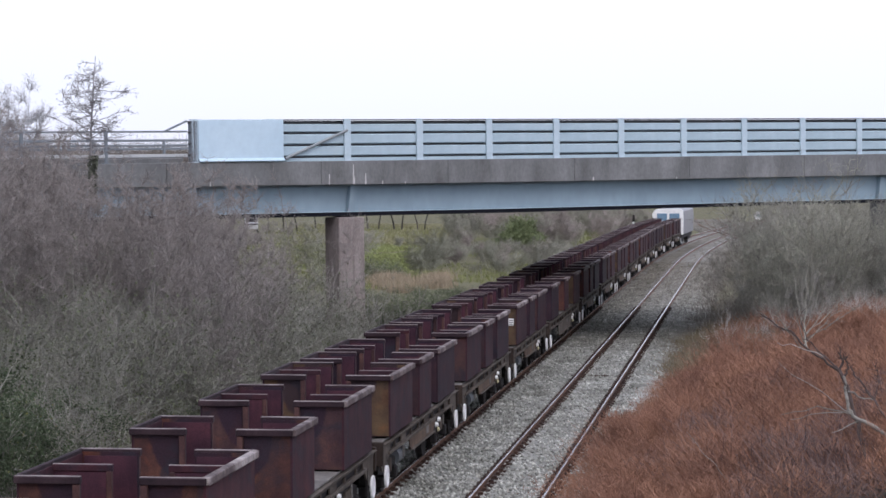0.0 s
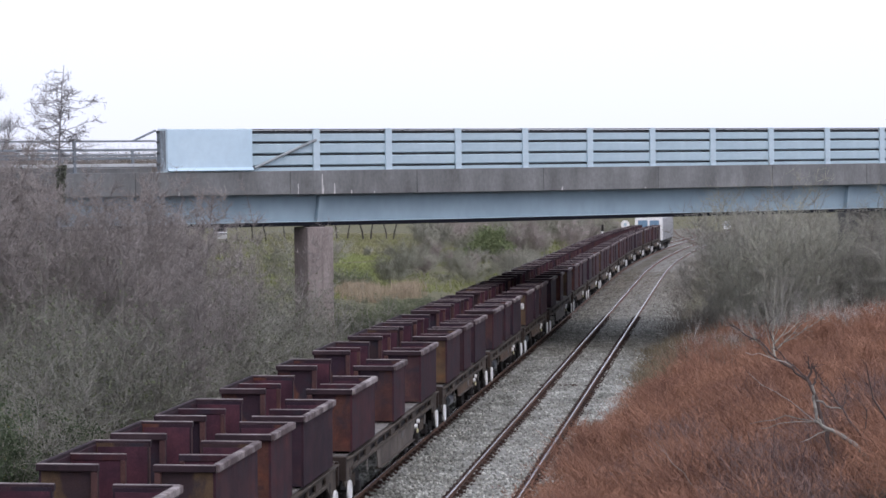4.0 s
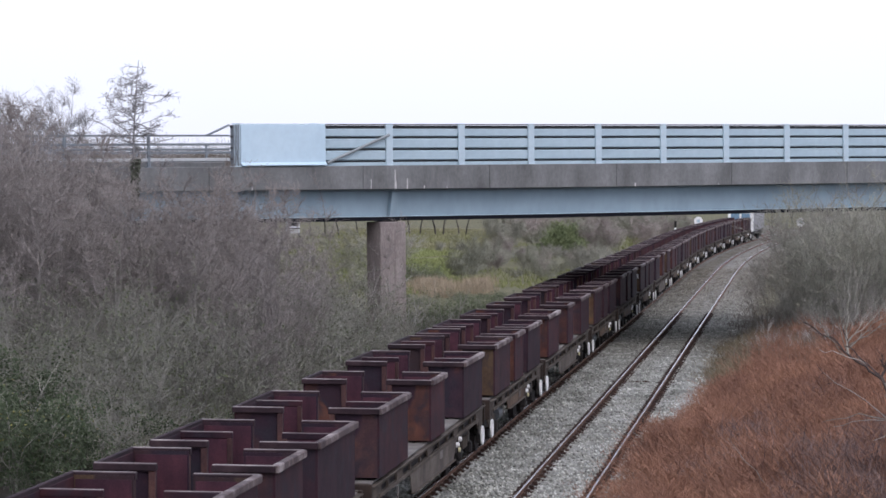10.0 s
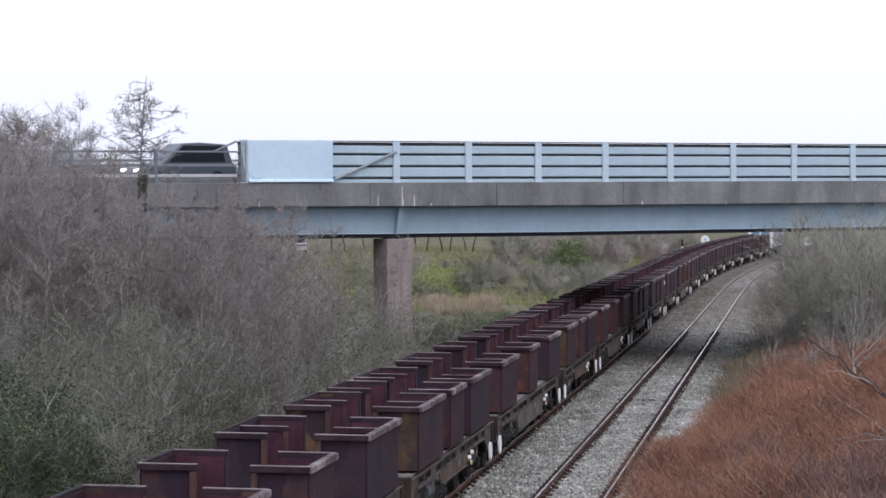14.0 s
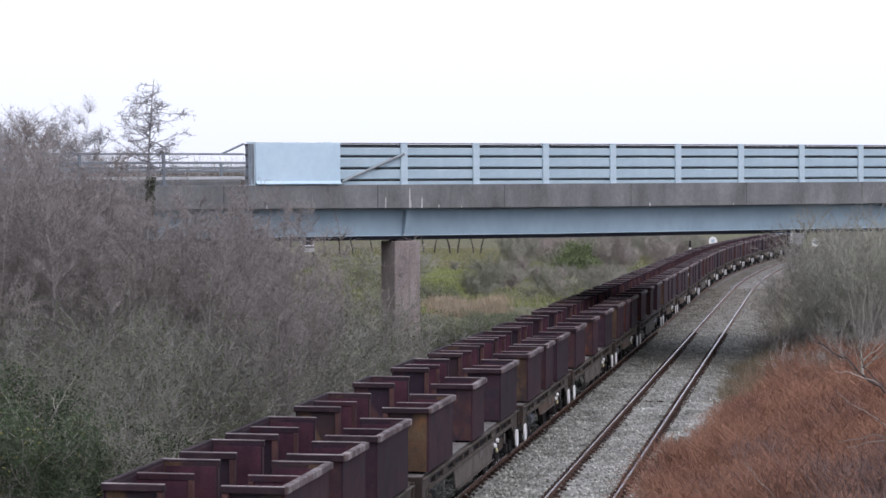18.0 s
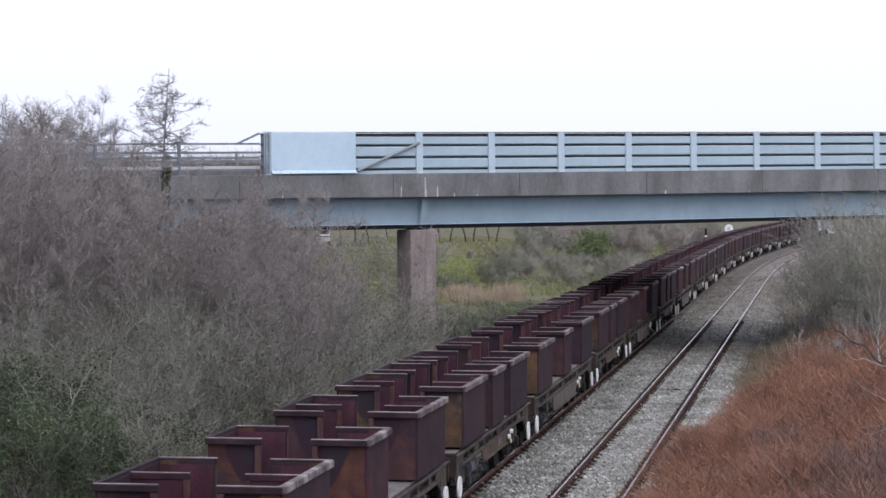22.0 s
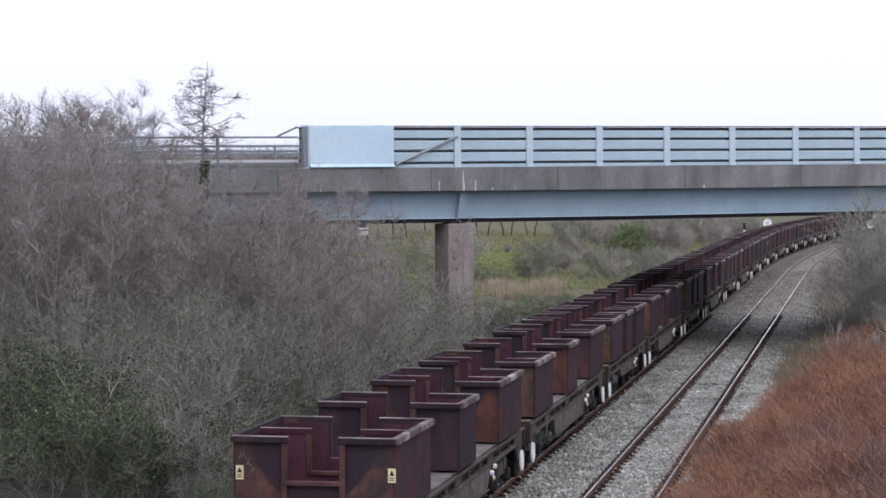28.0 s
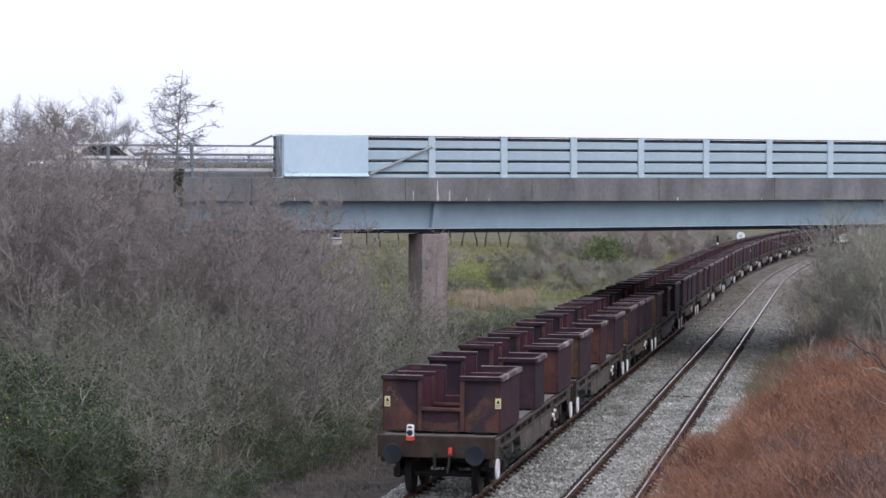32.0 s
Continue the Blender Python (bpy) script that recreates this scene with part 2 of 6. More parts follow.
STONE = grain("ballast_stone", [(0.3, (0.203, 0.206, 0.181)), (0.7, (0.470, 0.472, 0.441))], scale=1.7, fine=12.0, rough=0.95, bump=0.4, spec=0.1)
def island_tones(m, lo, hi):
    """Gives each loose piece its own tone."""
    nt = m.node_tree
    b = nt.nodes["Principled BSDF"]
    old = b.inputs["Base Color"].links[0].from_socket
    geo = nt.nodes.new("ShaderNodeNewGeometry")
    tone = ramp(nt, geo.outputs["Random Per Island"], [(0.0, (lo,) * 3), (1.0, (hi,) * 3)])
    nt.links.new(mixed(nt, 1.0, old, tone, "MULTIPLY"), b.inputs["Base Color"])


island_tones(STONE, 0.50, 1.52)


def dim_brown_beyond(m, y0, y1, tint):
    """Browner, darker ballast further along the line: dirt and dimmer light share the tint."""
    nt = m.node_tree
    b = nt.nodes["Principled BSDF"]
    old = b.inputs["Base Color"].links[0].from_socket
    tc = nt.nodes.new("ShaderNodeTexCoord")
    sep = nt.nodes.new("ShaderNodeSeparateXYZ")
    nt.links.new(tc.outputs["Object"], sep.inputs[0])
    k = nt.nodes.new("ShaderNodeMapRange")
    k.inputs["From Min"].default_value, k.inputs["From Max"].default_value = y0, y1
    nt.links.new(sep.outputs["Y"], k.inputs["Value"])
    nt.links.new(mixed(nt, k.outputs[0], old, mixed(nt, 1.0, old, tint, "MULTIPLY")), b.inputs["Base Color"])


def patched(m, stretch, lo, hi):
    """Broad dirty and clean patches."""
    nt = m.node_tree
    b = nt.nodes["Principled BSDF"]
    old = b.inputs["Base Color"].links[0].from_socket
    tc = nt.nodes.new("ShaderNodeTexCoord")
    mp = nt.nodes.new("ShaderNodeMapping")
    mp.inputs["Scale"].default_value = stretch
    nt.links.new(tc.outputs["Object"], mp.inputs["Vector"])
    n = add(nt, "ShaderNodeTexNoise", Scale=1.0, Detail=6.0, Roughness=0.7)
    nt.links.new(mp.outputs[0], n.inputs["Vector"])
    tone = ramp(nt, n.outputs["Fac"], [(0.34, (lo, lo * 1.01, lo * 0.96)), (0.47, (0.97, 0.97, 0.95)), (0.68, (hi, hi, hi))])
    nt.links.new(mixed(nt, 1.0, old, tone, "MULTIPLY"), b.inputs["Base Color"])


patched(STONE, (0.9, 0.45, 1.0), 0.66, 1.18)
patched(BALLAST, (0.9, 0.45, 1.0), 0.66, 1.18)
dim_brown_beyond(STONE, 95.0, 165.0, (0.66, 0.61, 0.56))
dim_brown_beyond(BALLAST, 95.0, 165.0, (0.66, 0.61, 0.56))
SLEEPER = grain("concrete_sleeper", [(0.3, (0.21, 0.205, 0.19)), (0.7, (0.30, 0.295, 0.275))], scale=2.0, fine=30, rough=0.9, vary=0.15)
CHAIR = rust("rail_chair_rust", (0.022, 0.013, 0.011), (0.042, 0.024, 0.018), (0.075, 0.044, 0.030))
CONCRETE = grain("stained_concrete", [(0.22, (0.130, 0.134, 0.134)), (0.5, (0.192, 0.197, 0.198)), (0.8, (0.247, 0.253, 0.253))],
                 scale=0.8, fine=14.0, rough=0.92, bump=0.2, stretch=(0.9, 0.9, 0.5), spec=0.15, speck=0.12)
streaked(CONCRETE, (0.75, 0.75, 0.14), 0.74, 1.16)
LIME = grain("lime_stain", [(0.3, (0.42, 0.41, 0.40)), (0.7, (0.72, 0.71, 0.70))], scale=6.0, fine=40.0, rough=0.9, bump=0.0)
PIER = grain("pinkish_pier_concrete", [(0.25, (0.205, 0.172, 0.162)), (0.5, (0.280, 0.240, 0.226)), (0.8, (0.35, 0.31, 0.292))],
             scale=0.8, fine=20.0, rough=0.92, bump=0.3, stretch=(1.5, 1.5, 0.5), spec=0.15)
GIRDER = grain("blue_grey_girder_paint", [(0.25, (0.226, 0.304, 0.354)), (0.6, (0.262, 0.346, 0.400)), (0.85, (0.290, 0.378, 0.432))],
               scale=0.4, fine=3.0, rough=0.55, bump=0.0, stretch=(1, 1, 0.5), speck=0.05)
PARAPET = grain("galvanised_parapet", [(0.25, (0.37, 0.49, 0.555)), (0.55, (0.45, 0.57, 0.635)), (0.85, (0.53, 0.645, 0.70))],
                scale=0.5, fine=5.0, rough=0.5, bump=0.0, metal=0.1, speck=0.04)
POST = grain("pale_galvanised_post", [(0.25, (0.46, 0.58, 0.65)), (0.55, (0.54, 0.655, 0.72)), (0.85, (0.62, 0.72, 0.77))],
             scale=0.7, fine=6.0, rough=0.5, bump=0.0, metal=0.1, speck=0.05)
SHEET = grain("pale_blue_sheet", [(0.25, (0.50, 0.655, 0.755)), (0.55, (0.55, 0.705, 0.805)), (0.85, (0.60, 0.75, 0.84))],
              scale=0.5, fine=4.0, rough=0.5, bump=0.0, speck=0.03)
streaked(PIER, (2.6, 2.6, 0.22), 0.70, 1.16)
# near-black colour carries the shade under the girder's bottom edge
FLANGE = plain("shaded_flange_black", (0.007, 0.008, 0.013), 0.7, spec=0.15)
BRACE = plain("grey_brace_paint", (0.29, 0.32, 0.33), 0.6)
END_STEEL = plain("weathered_end_steel", (0.15, 0.175, 0.195), 0.6)
# near-black steel; on the parapet it stands for shade in the gaps
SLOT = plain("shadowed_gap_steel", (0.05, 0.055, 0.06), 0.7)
ASPHALT = grain("asphalt", [(0.3, (0.045, 0.045, 0.047)), (0.7, (0.065, 0.064, 0.064))], scale=0.8, fine=60, rough=0.9, bump=0.3)


def ground_material():
    m, nt, b = shader("rough_ground")
    tc = nt.nodes.new("ShaderNodeTexCoord")
    n1 = add(nt, "ShaderNodeTexNoise", Scale=0.12, Detail=6.0, Roughness=0.65)
    n2 = add(nt, "ShaderNodeTexNoise", Scale=2.2, Detail=6.0, Roughness=0.7)
    n3 = add(nt, "ShaderNodeTexNoise", Scale=16.0, Detail=3.0)
    for n in (n1, n2, n3):
        nt.links.new(tc.outputs["Object"], n.inputs["Vector"])
    litter = ramp(nt, n2.outputs["Fac"], [(0.3, (0.050, 0.044, 0.038)), (0.5, (0.084, 0.075, 0.064)), (0.7, (0.125, 0.114, 0.096))])
    grass = ramp(nt, n2.outputs["Fac"], [(0.3, (0.092, 0.088, 0.056)), (0.5, (0.142, 0.136, 0.082)), (0.72, (0.190, 0.182, 0.108))])
    sep = nt.nodes.new("ShaderNodeSeparateXYZ")
    nt.links.new(tc.outputs["Object"], sep.inputs[0])
    far = nt.nodes.new("ShaderNodeMapRange")
    far.inputs["From Min"].default_value, far.inputs["From Max"].default_value = 118.0, 165.0
    nt.links.new(sep.outputs["Y"], far.inputs["Value"])
    sm = nt.nodes.new("ShaderNodeMath")
    sm.operation = "MULTIPLY_ADD"
    nt.links.new(n1.outputs["Fac"], sm.inputs[0])
    sm.inputs[1].default_value = 0.9
    nt.links.new(far.outputs[0], sm.inputs[2])
    cl = ramp(nt, sm.outputs[0], [(0.62, (0, 0, 0)), (0.95, (1, 1, 1))])
    col = mixed(nt, cl, litter, grass)
    sp = ramp(nt, n3.outputs["Fac"], [(0.3, (0.7, 0.7, 0.7)), (0.7, (1.25, 1.25, 1.25))])
    nt.links.new(mixed(nt, 1.0, col, sp, "MULTIPLY"), b.inputs["Base Color"])
    b.inputs["Roughness"].default_value = 0.95
    b.inputs["Specular IOR Level"].default_value = 0.1
    bp = add(nt, "ShaderNodeBump", Strength=0.8, Distance=0.08)
    nt.links.new(n2.outputs["Fac"], bp.inputs["Height"])
    nt.links.new(bp.outputs["Normal"], b.inputs["Normal"])
    return m


GROUND = ground_material()


# ---- mesh helpers ----
def part(name, bm, material, parent=None, label=""):
    """Links a bmesh as one mesh object, under a thing or a part."""
    me = bpy.data.meshes.new(name)
    bm.to_mesh(me)
    bm.free()
    me.materials.append(material)
    ob = new(name, me)
    ob.parent = parent
    if label:
        tagged(ob, label)
    return ob


def again(name, ob, parent, at=(0, 0, 0), turn=0.0):
    """One more piece on the same mesh."""
    o = new(name, ob.data)
    o.parent = parent
    o.matrix_basis = pose(*at, 0, 0, turn)
    return o


def thing(name, label, category, group="", kind="", at=None):
    ob = new(name)
    ob.empty_display_size = 0.2
    tagged(ob, label, category, group, kind)
    if at is not None:
        ob.matrix_basis = at
    return ob


def block(bm, c, s, bevel=0.0, m=None):
    """A box of size s round c, with chamfered edges."""
    made = bmesh.ops.create_cube(bm, size=1.0)["verts"]
    bmesh.ops.scale(bm, verts=made, vec=s)
    if bevel:
        edges = list({e for v in made for e in v.link_edges})
        r = bmesh.ops.bevel(bm, geom=edges, offset=bevel, segments=1, affect="EDGES", profile=0.5)
        made = list({v for f in r["faces"] for v in f.verts} | {v for v in made if v.is_valid})
    bmesh.ops.translate(bm, verts=made, vec=c)
    if m is not None:
        bmesh.ops.transform(bm, matrix=m, verts=made)
    return made


def boxed(c, s, bevel=0.01):
    bm = bmesh.new()
    block(bm, c, s, bevel)
    return bm


def rod(bm, a, b, r1, r2=None, n=10):
    a, b = Vector(a), Vector(b)
    d = b - a
    made = bmesh.ops.create_cone(bm, cap_ends=True, segments=n, radius1=r1, radius2=r1 if r2 is None else r2, depth=d.length)["verts"]
    m = Matrix.Translation((a + b) / 2) @ d.to_track_quat("Z", "Y").to_matrix().to_4x4()
    bmesh.ops.transform(bm, matrix=m, verts=made)
    return made


def rodded(a, b, r1, r2=None, n=10):
    bm = bmesh.new()
    rod(bm, a, b, r1, r2, n)
    return bm


def prism(outline, a, b, axis="x"):
    """An outline in the plane across the axis, drawn out from a to b along it."""
    bm = bmesh.new()
    put = {"x": lambda k, p: (k, p[0], p[1]), "y": lambda k, p: (p[0], k, p[1])}[axis]
    lo = [bm.verts.new(put(a, p)) for p in outline]
    hi = [bm.verts.new(put(b, p)) for p in outline]
    n = len(outline)
    bm.faces.new(lo)
    bm.faces.new(hi[::-1])
    for i in range(n):
        bm.faces.new((lo[i], hi[i], hi[(i + 1) % n], lo[(i + 1) % n]))
    bmesh.ops.recalc_face_normals(bm, faces=bm.faces)
    return bm


def from_arrays(name, verts, faces, material, parent=None, label="", shade=False):
    me = bpy.data.meshes.new(name)
    verts = np.asarray(verts, dtype=np.float32).reshape(-1, 3)
    faces = np.asarray(faces, dtype=np.int32)
    k = faces.shape[1]
    me.vertices.add(len(verts))
    me.vertices.foreach_set("co", verts.ravel())
    me.loops.add(faces.size)
    me.loops.foreach_set("vertex_index", faces.ravel())
    me.polygons.add(len(faces))
    me.polygons.foreach_set("loop_start", np.arange(0, faces.size, k, dtype=np.int32))
    me.update(calc_edges=True)
    me.materials.append(material)
    if shade:
        me.polygons.foreach_set("use_smooth", np.ones(len(faces), dtype=bool))
    ob = new(name, me)
    ob.parent = parent
    if label:
        tagged(ob, label)
    return ob


# ---- ground and track bed ----
def build_ground():
    xs = np.unique(np.concatenate([np.arange(-60, 40, 1.5), np.arange(-400, 400, 25), np.linspace(-3200, 3200, 40)]))
    ys = np.unique(np.concatenate([np.arange(30, 150, 1.5), np.arange(150, 420, 5), np.linspace(-600, 4200, 60)]))
    verts = [(x, y, ground_z(x, y)) for y in ys for x in xs]
    n = len(xs)
    faces = [(j * n + i, j * n + i + 1, (j + 1) * n + i + 1, (j + 1) * n + i) for j in range(len(ys) - 1) for i in range(n - 1)]
    ob = from_arrays("ground", verts, faces, GROUND, shade=True)
    tagged(ob, "rough ground with leaf litter, moss and pasture grass", "ground", kind="structure")


def sweep(name, outline, ys, centre, material, parent, label=""):
    """An outline (x, z) drawn along the line."""
    verts, faces = [], []
    k = len(outline)
    for y in ys:
        c = centre + bend(y)
        verts += [(c + x, y, z + fall(y)) for x, z in outline]
    for j in range(len(ys) - 1):
        for i in range(k):
            a, b = j * k + i, j * k + (i + 1) % k
            faces.append((a, b, b + k, a + k))
    return from_arrays(name, verts, faces, material, parent, label)


def build_bed():
    bed = thing("railway_bed", "pale grey limestone ballast under two railway tracks", "ballast", kind="structure")
    rng = np.random.default_rng(5)
    ys = np.concatenate([np.arange(20, 140, 0.35), np.arange(140, 460, 2.0)])
    offs = np.concatenate([[-2.4], np.linspace(-1.8, 6.6, 58), [7.6]])
    verts, faces = [], []
    for y in ys:
        c = TRACK_B + bend(y)
        for i, o in enumerate(offs):
            if i == 0 or i == len(offs) - 1:
                z = -0.62
            else:
                z = -0.158 + 0.022 * noise.noise((o * 2.3, y * 2.3, 0)) + rng.uniform(-0.012, 0.012)
                if 1.35 < o < 2.2:
                    z -= 0.05
                z -= 0.16 * smooth(5.2, 6.6, o) + 0.24 * smooth(-1.3, -1.8, o)
            verts.append((c + o, y, z + fall(y)))
    n = len(offs)
    for j in range(len(ys) - 1):
        for i in range(n - 1):
            faces.append((j * n + i, j * n + i + 1, (j + 1) * n + i + 1, (j + 1) * n + i))
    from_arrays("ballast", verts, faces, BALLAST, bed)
    # loose stones that catch the light
    k = 60000
    sx = rng.uniform(-1.75, 6.9, k)
    sy = 44 + 150 * rng.random(k) ** 2.1
    sr = rng.uniform(0.020, 0.058, k)
    shape = np.array([(1, 0, 0), (-0.8, 0.2, 0), (0.1, 1, 0.1), (-0.1, -0.9, 0.1), (0, 0.1, 0.9), (0.1, 0, -0.7)], dtype=np.float32)
    tri = np.array([(4, 0, 2), (4, 2, 1), (4, 1, 3), (4, 3, 0), (5, 2, 0), (5, 1, 2), (5, 3, 1), (5, 0, 3)])
    an = rng.uniform(0, 6.28, k)
    ca, sa = np.cos(an), np.sin(an)
    v = np.repeat(shape[None], k, 0) * rng.uniform(0.7, 1.3, (k, 6, 1)) * sr[:, None, None]
    vx = v[..., 0] * ca[:, None] - v[..., 1] * sa[:, None] + (TRACK_B + sx)[:, None]
    vy = v[..., 0] * sa[:, None] + v[..., 1] * ca[:, None] + sy[:, None]
    drop = 0.16 * np.clip((sx - 5.2) / 1.4, 0, 1) + 0.24 * np.clip((-1.3 - sx) / 0.5, 0, 1)
    vz = v[..., 2] - 0.148 - drop[:, None] - 0.0015 * (sy - 50.0)[:, None]
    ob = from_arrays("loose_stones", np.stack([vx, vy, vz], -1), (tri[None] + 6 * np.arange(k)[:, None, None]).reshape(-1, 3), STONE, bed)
    tagged(ob, kind="stuff")


RAIL_OUT = [(-0.07, -0.155), (0.07, -0.155), (0.07, -0.142), (0.012, -0.118), (0.012, -0.045), (0.036, -0.035), (0.036, -0.004),
            (-0.036, -0.004), (-0.036, -0.035), (-0.012, -0.045), (-0.012, -0.118), (-0.07, -0.142)]


def build_track(name, centre, label):
    tr = thing(name, label, "railway track", "railway tracks", kind="structure")
    ys = np.concatenate([np.arange(20, 165, 10), np.arange(165, 460, 4)])
    for side in (-1, 1):
        r = sweep("rail", RAIL_OUT, ys, centre + side * HALF_GAUGE, RAIL_SIDE, tr)
        sweep("rail_head", [(-0.033, -0.008), (0.033, -0.008), (0.028, 0.003), (-0.028, 0.003)], ys, centre + side * HALF_GAUGE, RAIL_TOP, r)
    bm = bmesh.new()
    block(bm, (0, 0, -0.240), (2.6, 0.26, 0.16), 0.02)
    first = None
    chair = None
    y, i = 42.0, 0
    spare_v, spare_f = [], []
    while y < 330:
        cx = centre + bend(y)
        if y < 128:
            if first is None:
                first = part("sleeper", bm, SLEEPER, tr)
                first.matrix_basis = pose(cx, y, fall(y))
                s = first
            else:
                s = again("sleeper", first, tr, (cx, y, fall(y)), random.uniform(-0.4, 0.4))
            for side in (-1, 1):
                if chair is None:
                    cb = bmesh.new()
                    block(cb, (0, 0, -0.132), (0.46, 0.19, 0.045), 0.01)
                    block(cb, (0.105, 0, -0.095), (0.11, 0.13, 0.075), 0.012)
                    block(cb, (-0.105, 0, -0.095), (0.11, 0.13, 0.075), 0.012)
                    chair = part("rail_chair", cb, CHAIR, s)
                    chair.location = (side * HALF_GAUGE, 0, 0)
                else:
                    again("rail_chair", chair, s, (side * HALF_GAUGE, 0, 0))
        else:
            b = len(spare_v)
            spare_v += [(cx + sx * 1.3, y + sy * 0.13, z + fall(y)) for z in (-0.305, -0.152) for sx, sy in ((-1, -1), (1, -1), (1, 1), (-1, 1))]
            spare_f += [(b, b + 1, b + 5, b + 4), (b + 1, b + 2, b + 6, b + 5), (b + 2, b + 3, b + 7, b + 6), (b + 3, b, b + 4, b + 7), (b + 4, b + 5, b + 6, b + 7)]
        y += 0.72
    tagged(from_arrays("far_sleepers", spare_v, spare_f, SLEEPER, tr), kind="stuff")


build_ground()
build_bed()

# ---- the road bridge ----
def bridge_frame():
    """The bridge's own space: x along the near parapet, y away from the camera, z from the parapet's foot."""
    m = Matrix.Identity(4)
    along = Vector((BU.x, BU.y, RISE)).normalized()
    up = along.cross(BN).normalized() * 1.0
    for i in range(3):
        m[i][0], m[i][1], m[i][2] = along[i], BN[i], up[i]
    m.translation = (BRIDGE[0], BRIDGE[1], 7.70)
    return m


U0, BAY = -20.1, 3.31


def arch(x):
    """How far the underside lifts towards the end of the span."""
    return 0.0048 * max(0.0, -6.0 - x)


def long_steel(lo, hi, z, dz, y, dy):
    """A plate along the whole span that follows the lift of the underside."""
    a, b, k = z - dz / 2, z + dz / 2, arch(lo)
    return prism([(lo, a + k), (-6.0, a), (hi, a), (hi, b), (-6.0, b), (lo, b + k)], y - dy / 2, y + dy / 2, "y")


def build_bridge():
    br = thing("road_bridge", "concrete and blue-grey steel girder road bridge over the railway", "bridge", at=bridge_frame())
    lo, hi = -46.0, 40.0
    # edge beam in cast lengths
    x = lo
    for w in (8.3, 5.4, 6.1, 4.9, 6.6, 5.8, 6.2, 6.0, 6.4, 5.6, 6.6, 6.1, 6.0, 6.0):
        w = min(w, hi - x)
        if w <= 0:
            break
        bm = bmesh.new()
        block(bm, (x + w / 2, 0.12, -0.485), (w - 0.012, 0.5, 0.97), 0.02)
        for v in bm.verts:
            if v.co.z < -0.5:
                v.co.z += arch(v.co.x)
        part("edge_beam", bm, CONCRETE, br)
        x += w
    part("deck_slab", boxed(((lo + hi) / 2, 6.6, -0.42), (hi - lo, 12.4, 0.45), 0.01), CONCRETE, br)
    part("carriageway", boxed(((lo + hi) / 2, 6.9, -0.17), (hi - lo, 9.0, 0.05), 0.0), ASPHALT, br)
    part("verge", boxed(((lo + hi) / 2, 1.38, -0.14), (hi - lo, 1.98, 0.10), 0.02), CONCRETE, br)
    part("verge", boxed(((lo + hi) / 2, 12.1, -0.14), (hi - lo, 1.35, 0.10), 0.02), CONCRETE, br)
    part("far_edge_beam", boxed(((lo + hi) / 2, 13.05, -0.45), (hi - lo, 0.5, 0.95), 0.02), CONCRETE, br)
    for v in (0.42, 4.4, 8.6, 12.5):
        g = part("girder_web", long_steel(lo, hi, -1.55, 1.02, v + 0.02, 0.03), GIRDER, br)
        part("top_flange", long_steel(lo, hi, -1.015, 0.045, v + 0.02, 0.36), GIRDER, g)
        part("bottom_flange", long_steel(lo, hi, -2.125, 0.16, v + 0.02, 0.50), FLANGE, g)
        # thin pale strip painted as the light caught on the flange's top
        part("flange_highlight", long_steel(lo, hi, -2.035, 0.02, v + 0.02, 0.53), PARAPET, g)
    # stiffener over the pier, leaning a little
    for x in (-13.2, 14.5, -36.0):
        part("bearing_stiffener", prism([(x - 0.16, -2.05 + arch(x)), (x + 0.14, -2.05 + arch(x)), (x + 0.24, -1.04 + arch(x)), (x - 0.02, -1.04 + arch(x))], 0.18, 0.42, "y"), GIRDER, br)
    # cast joints that show as stained lines over the pier
    for x, h, w in ((-14.35, 0.42, 0.030), (-13.27, 0.80, 0.045), (-13.22, 0.34, 0.030), (-12.72, 0.44, 0.045), (-11.95, 0.14, 0.035), (-10.9, 0.10, 0.025), (-1.75, 0.16, 0.05), (2.6, 0.09, 0.03), (-19.5, 0.20, 0.03)):
        z = -0.965 + arch(x)
        bm = prism([(x - w * 0.7, z), (x + w * 0.6, z), (x + w * 0.65, z + h * 0.6), (x + w * 0.35, z + h), (x - w * 0.4, z + h * 0.95)], -0.134, -0.129, "y")
        part("lime_stain", bm, LIME, br)
    # near parapet: posts, plates and a dark sheet drawing the shade between them
    post = plate = back = cap = None
    x = U0
    while x < 34:
        if post is None:
            bm = bmesh.new()
            block(bm, (0, -0.045, 0.80), (0.29, 0.09, 1.60), 0.012)
            block(bm, (0.165, 0.02, 0.80), (0.03, 0.10, 1.56), 0.004)
            block(bm, (0, 0.06, 0.80), (0.05, 0.14, 1.60), 0.006)
            block(bm, (0, 0.03, 0.012), (0.34, 0.30, 0.025), 0.006)
            block(bm, (0, 0.03, 1.625), (0.25, 0.22, 0.03), 0.006)
            post = part("parapet_post", bm, POST, br)
            post.location.x = x
        else:
            again("parapet_post", post, br, (x, 0, 0))
        for k in range(3):
            z = 0.205 + k * 0.465
            if plate is None:
                bm = prism([(0.062, 0.0), (0.082, 0.0), (0.022, 0.045), (0.022, 0.335), (0.082, 0.385), (0.062, 0.385), (0.004, 0.345), (0.004, 0.035)], 0.10, BAY - 0.10)
                plate = part("parapet_plate", bm, PARAPET, br)
                plate.location = (x, 0, z)
            else:
                o = again("parapet_plate", plate, br, (x, 0, z))
                o.scale.z = 0.80 if k == 2 else 1.0
        if back is None:
            # dark sheet added behind the plates so the gaps look shaded
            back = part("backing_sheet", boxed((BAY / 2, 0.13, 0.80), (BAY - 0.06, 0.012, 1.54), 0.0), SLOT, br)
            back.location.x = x
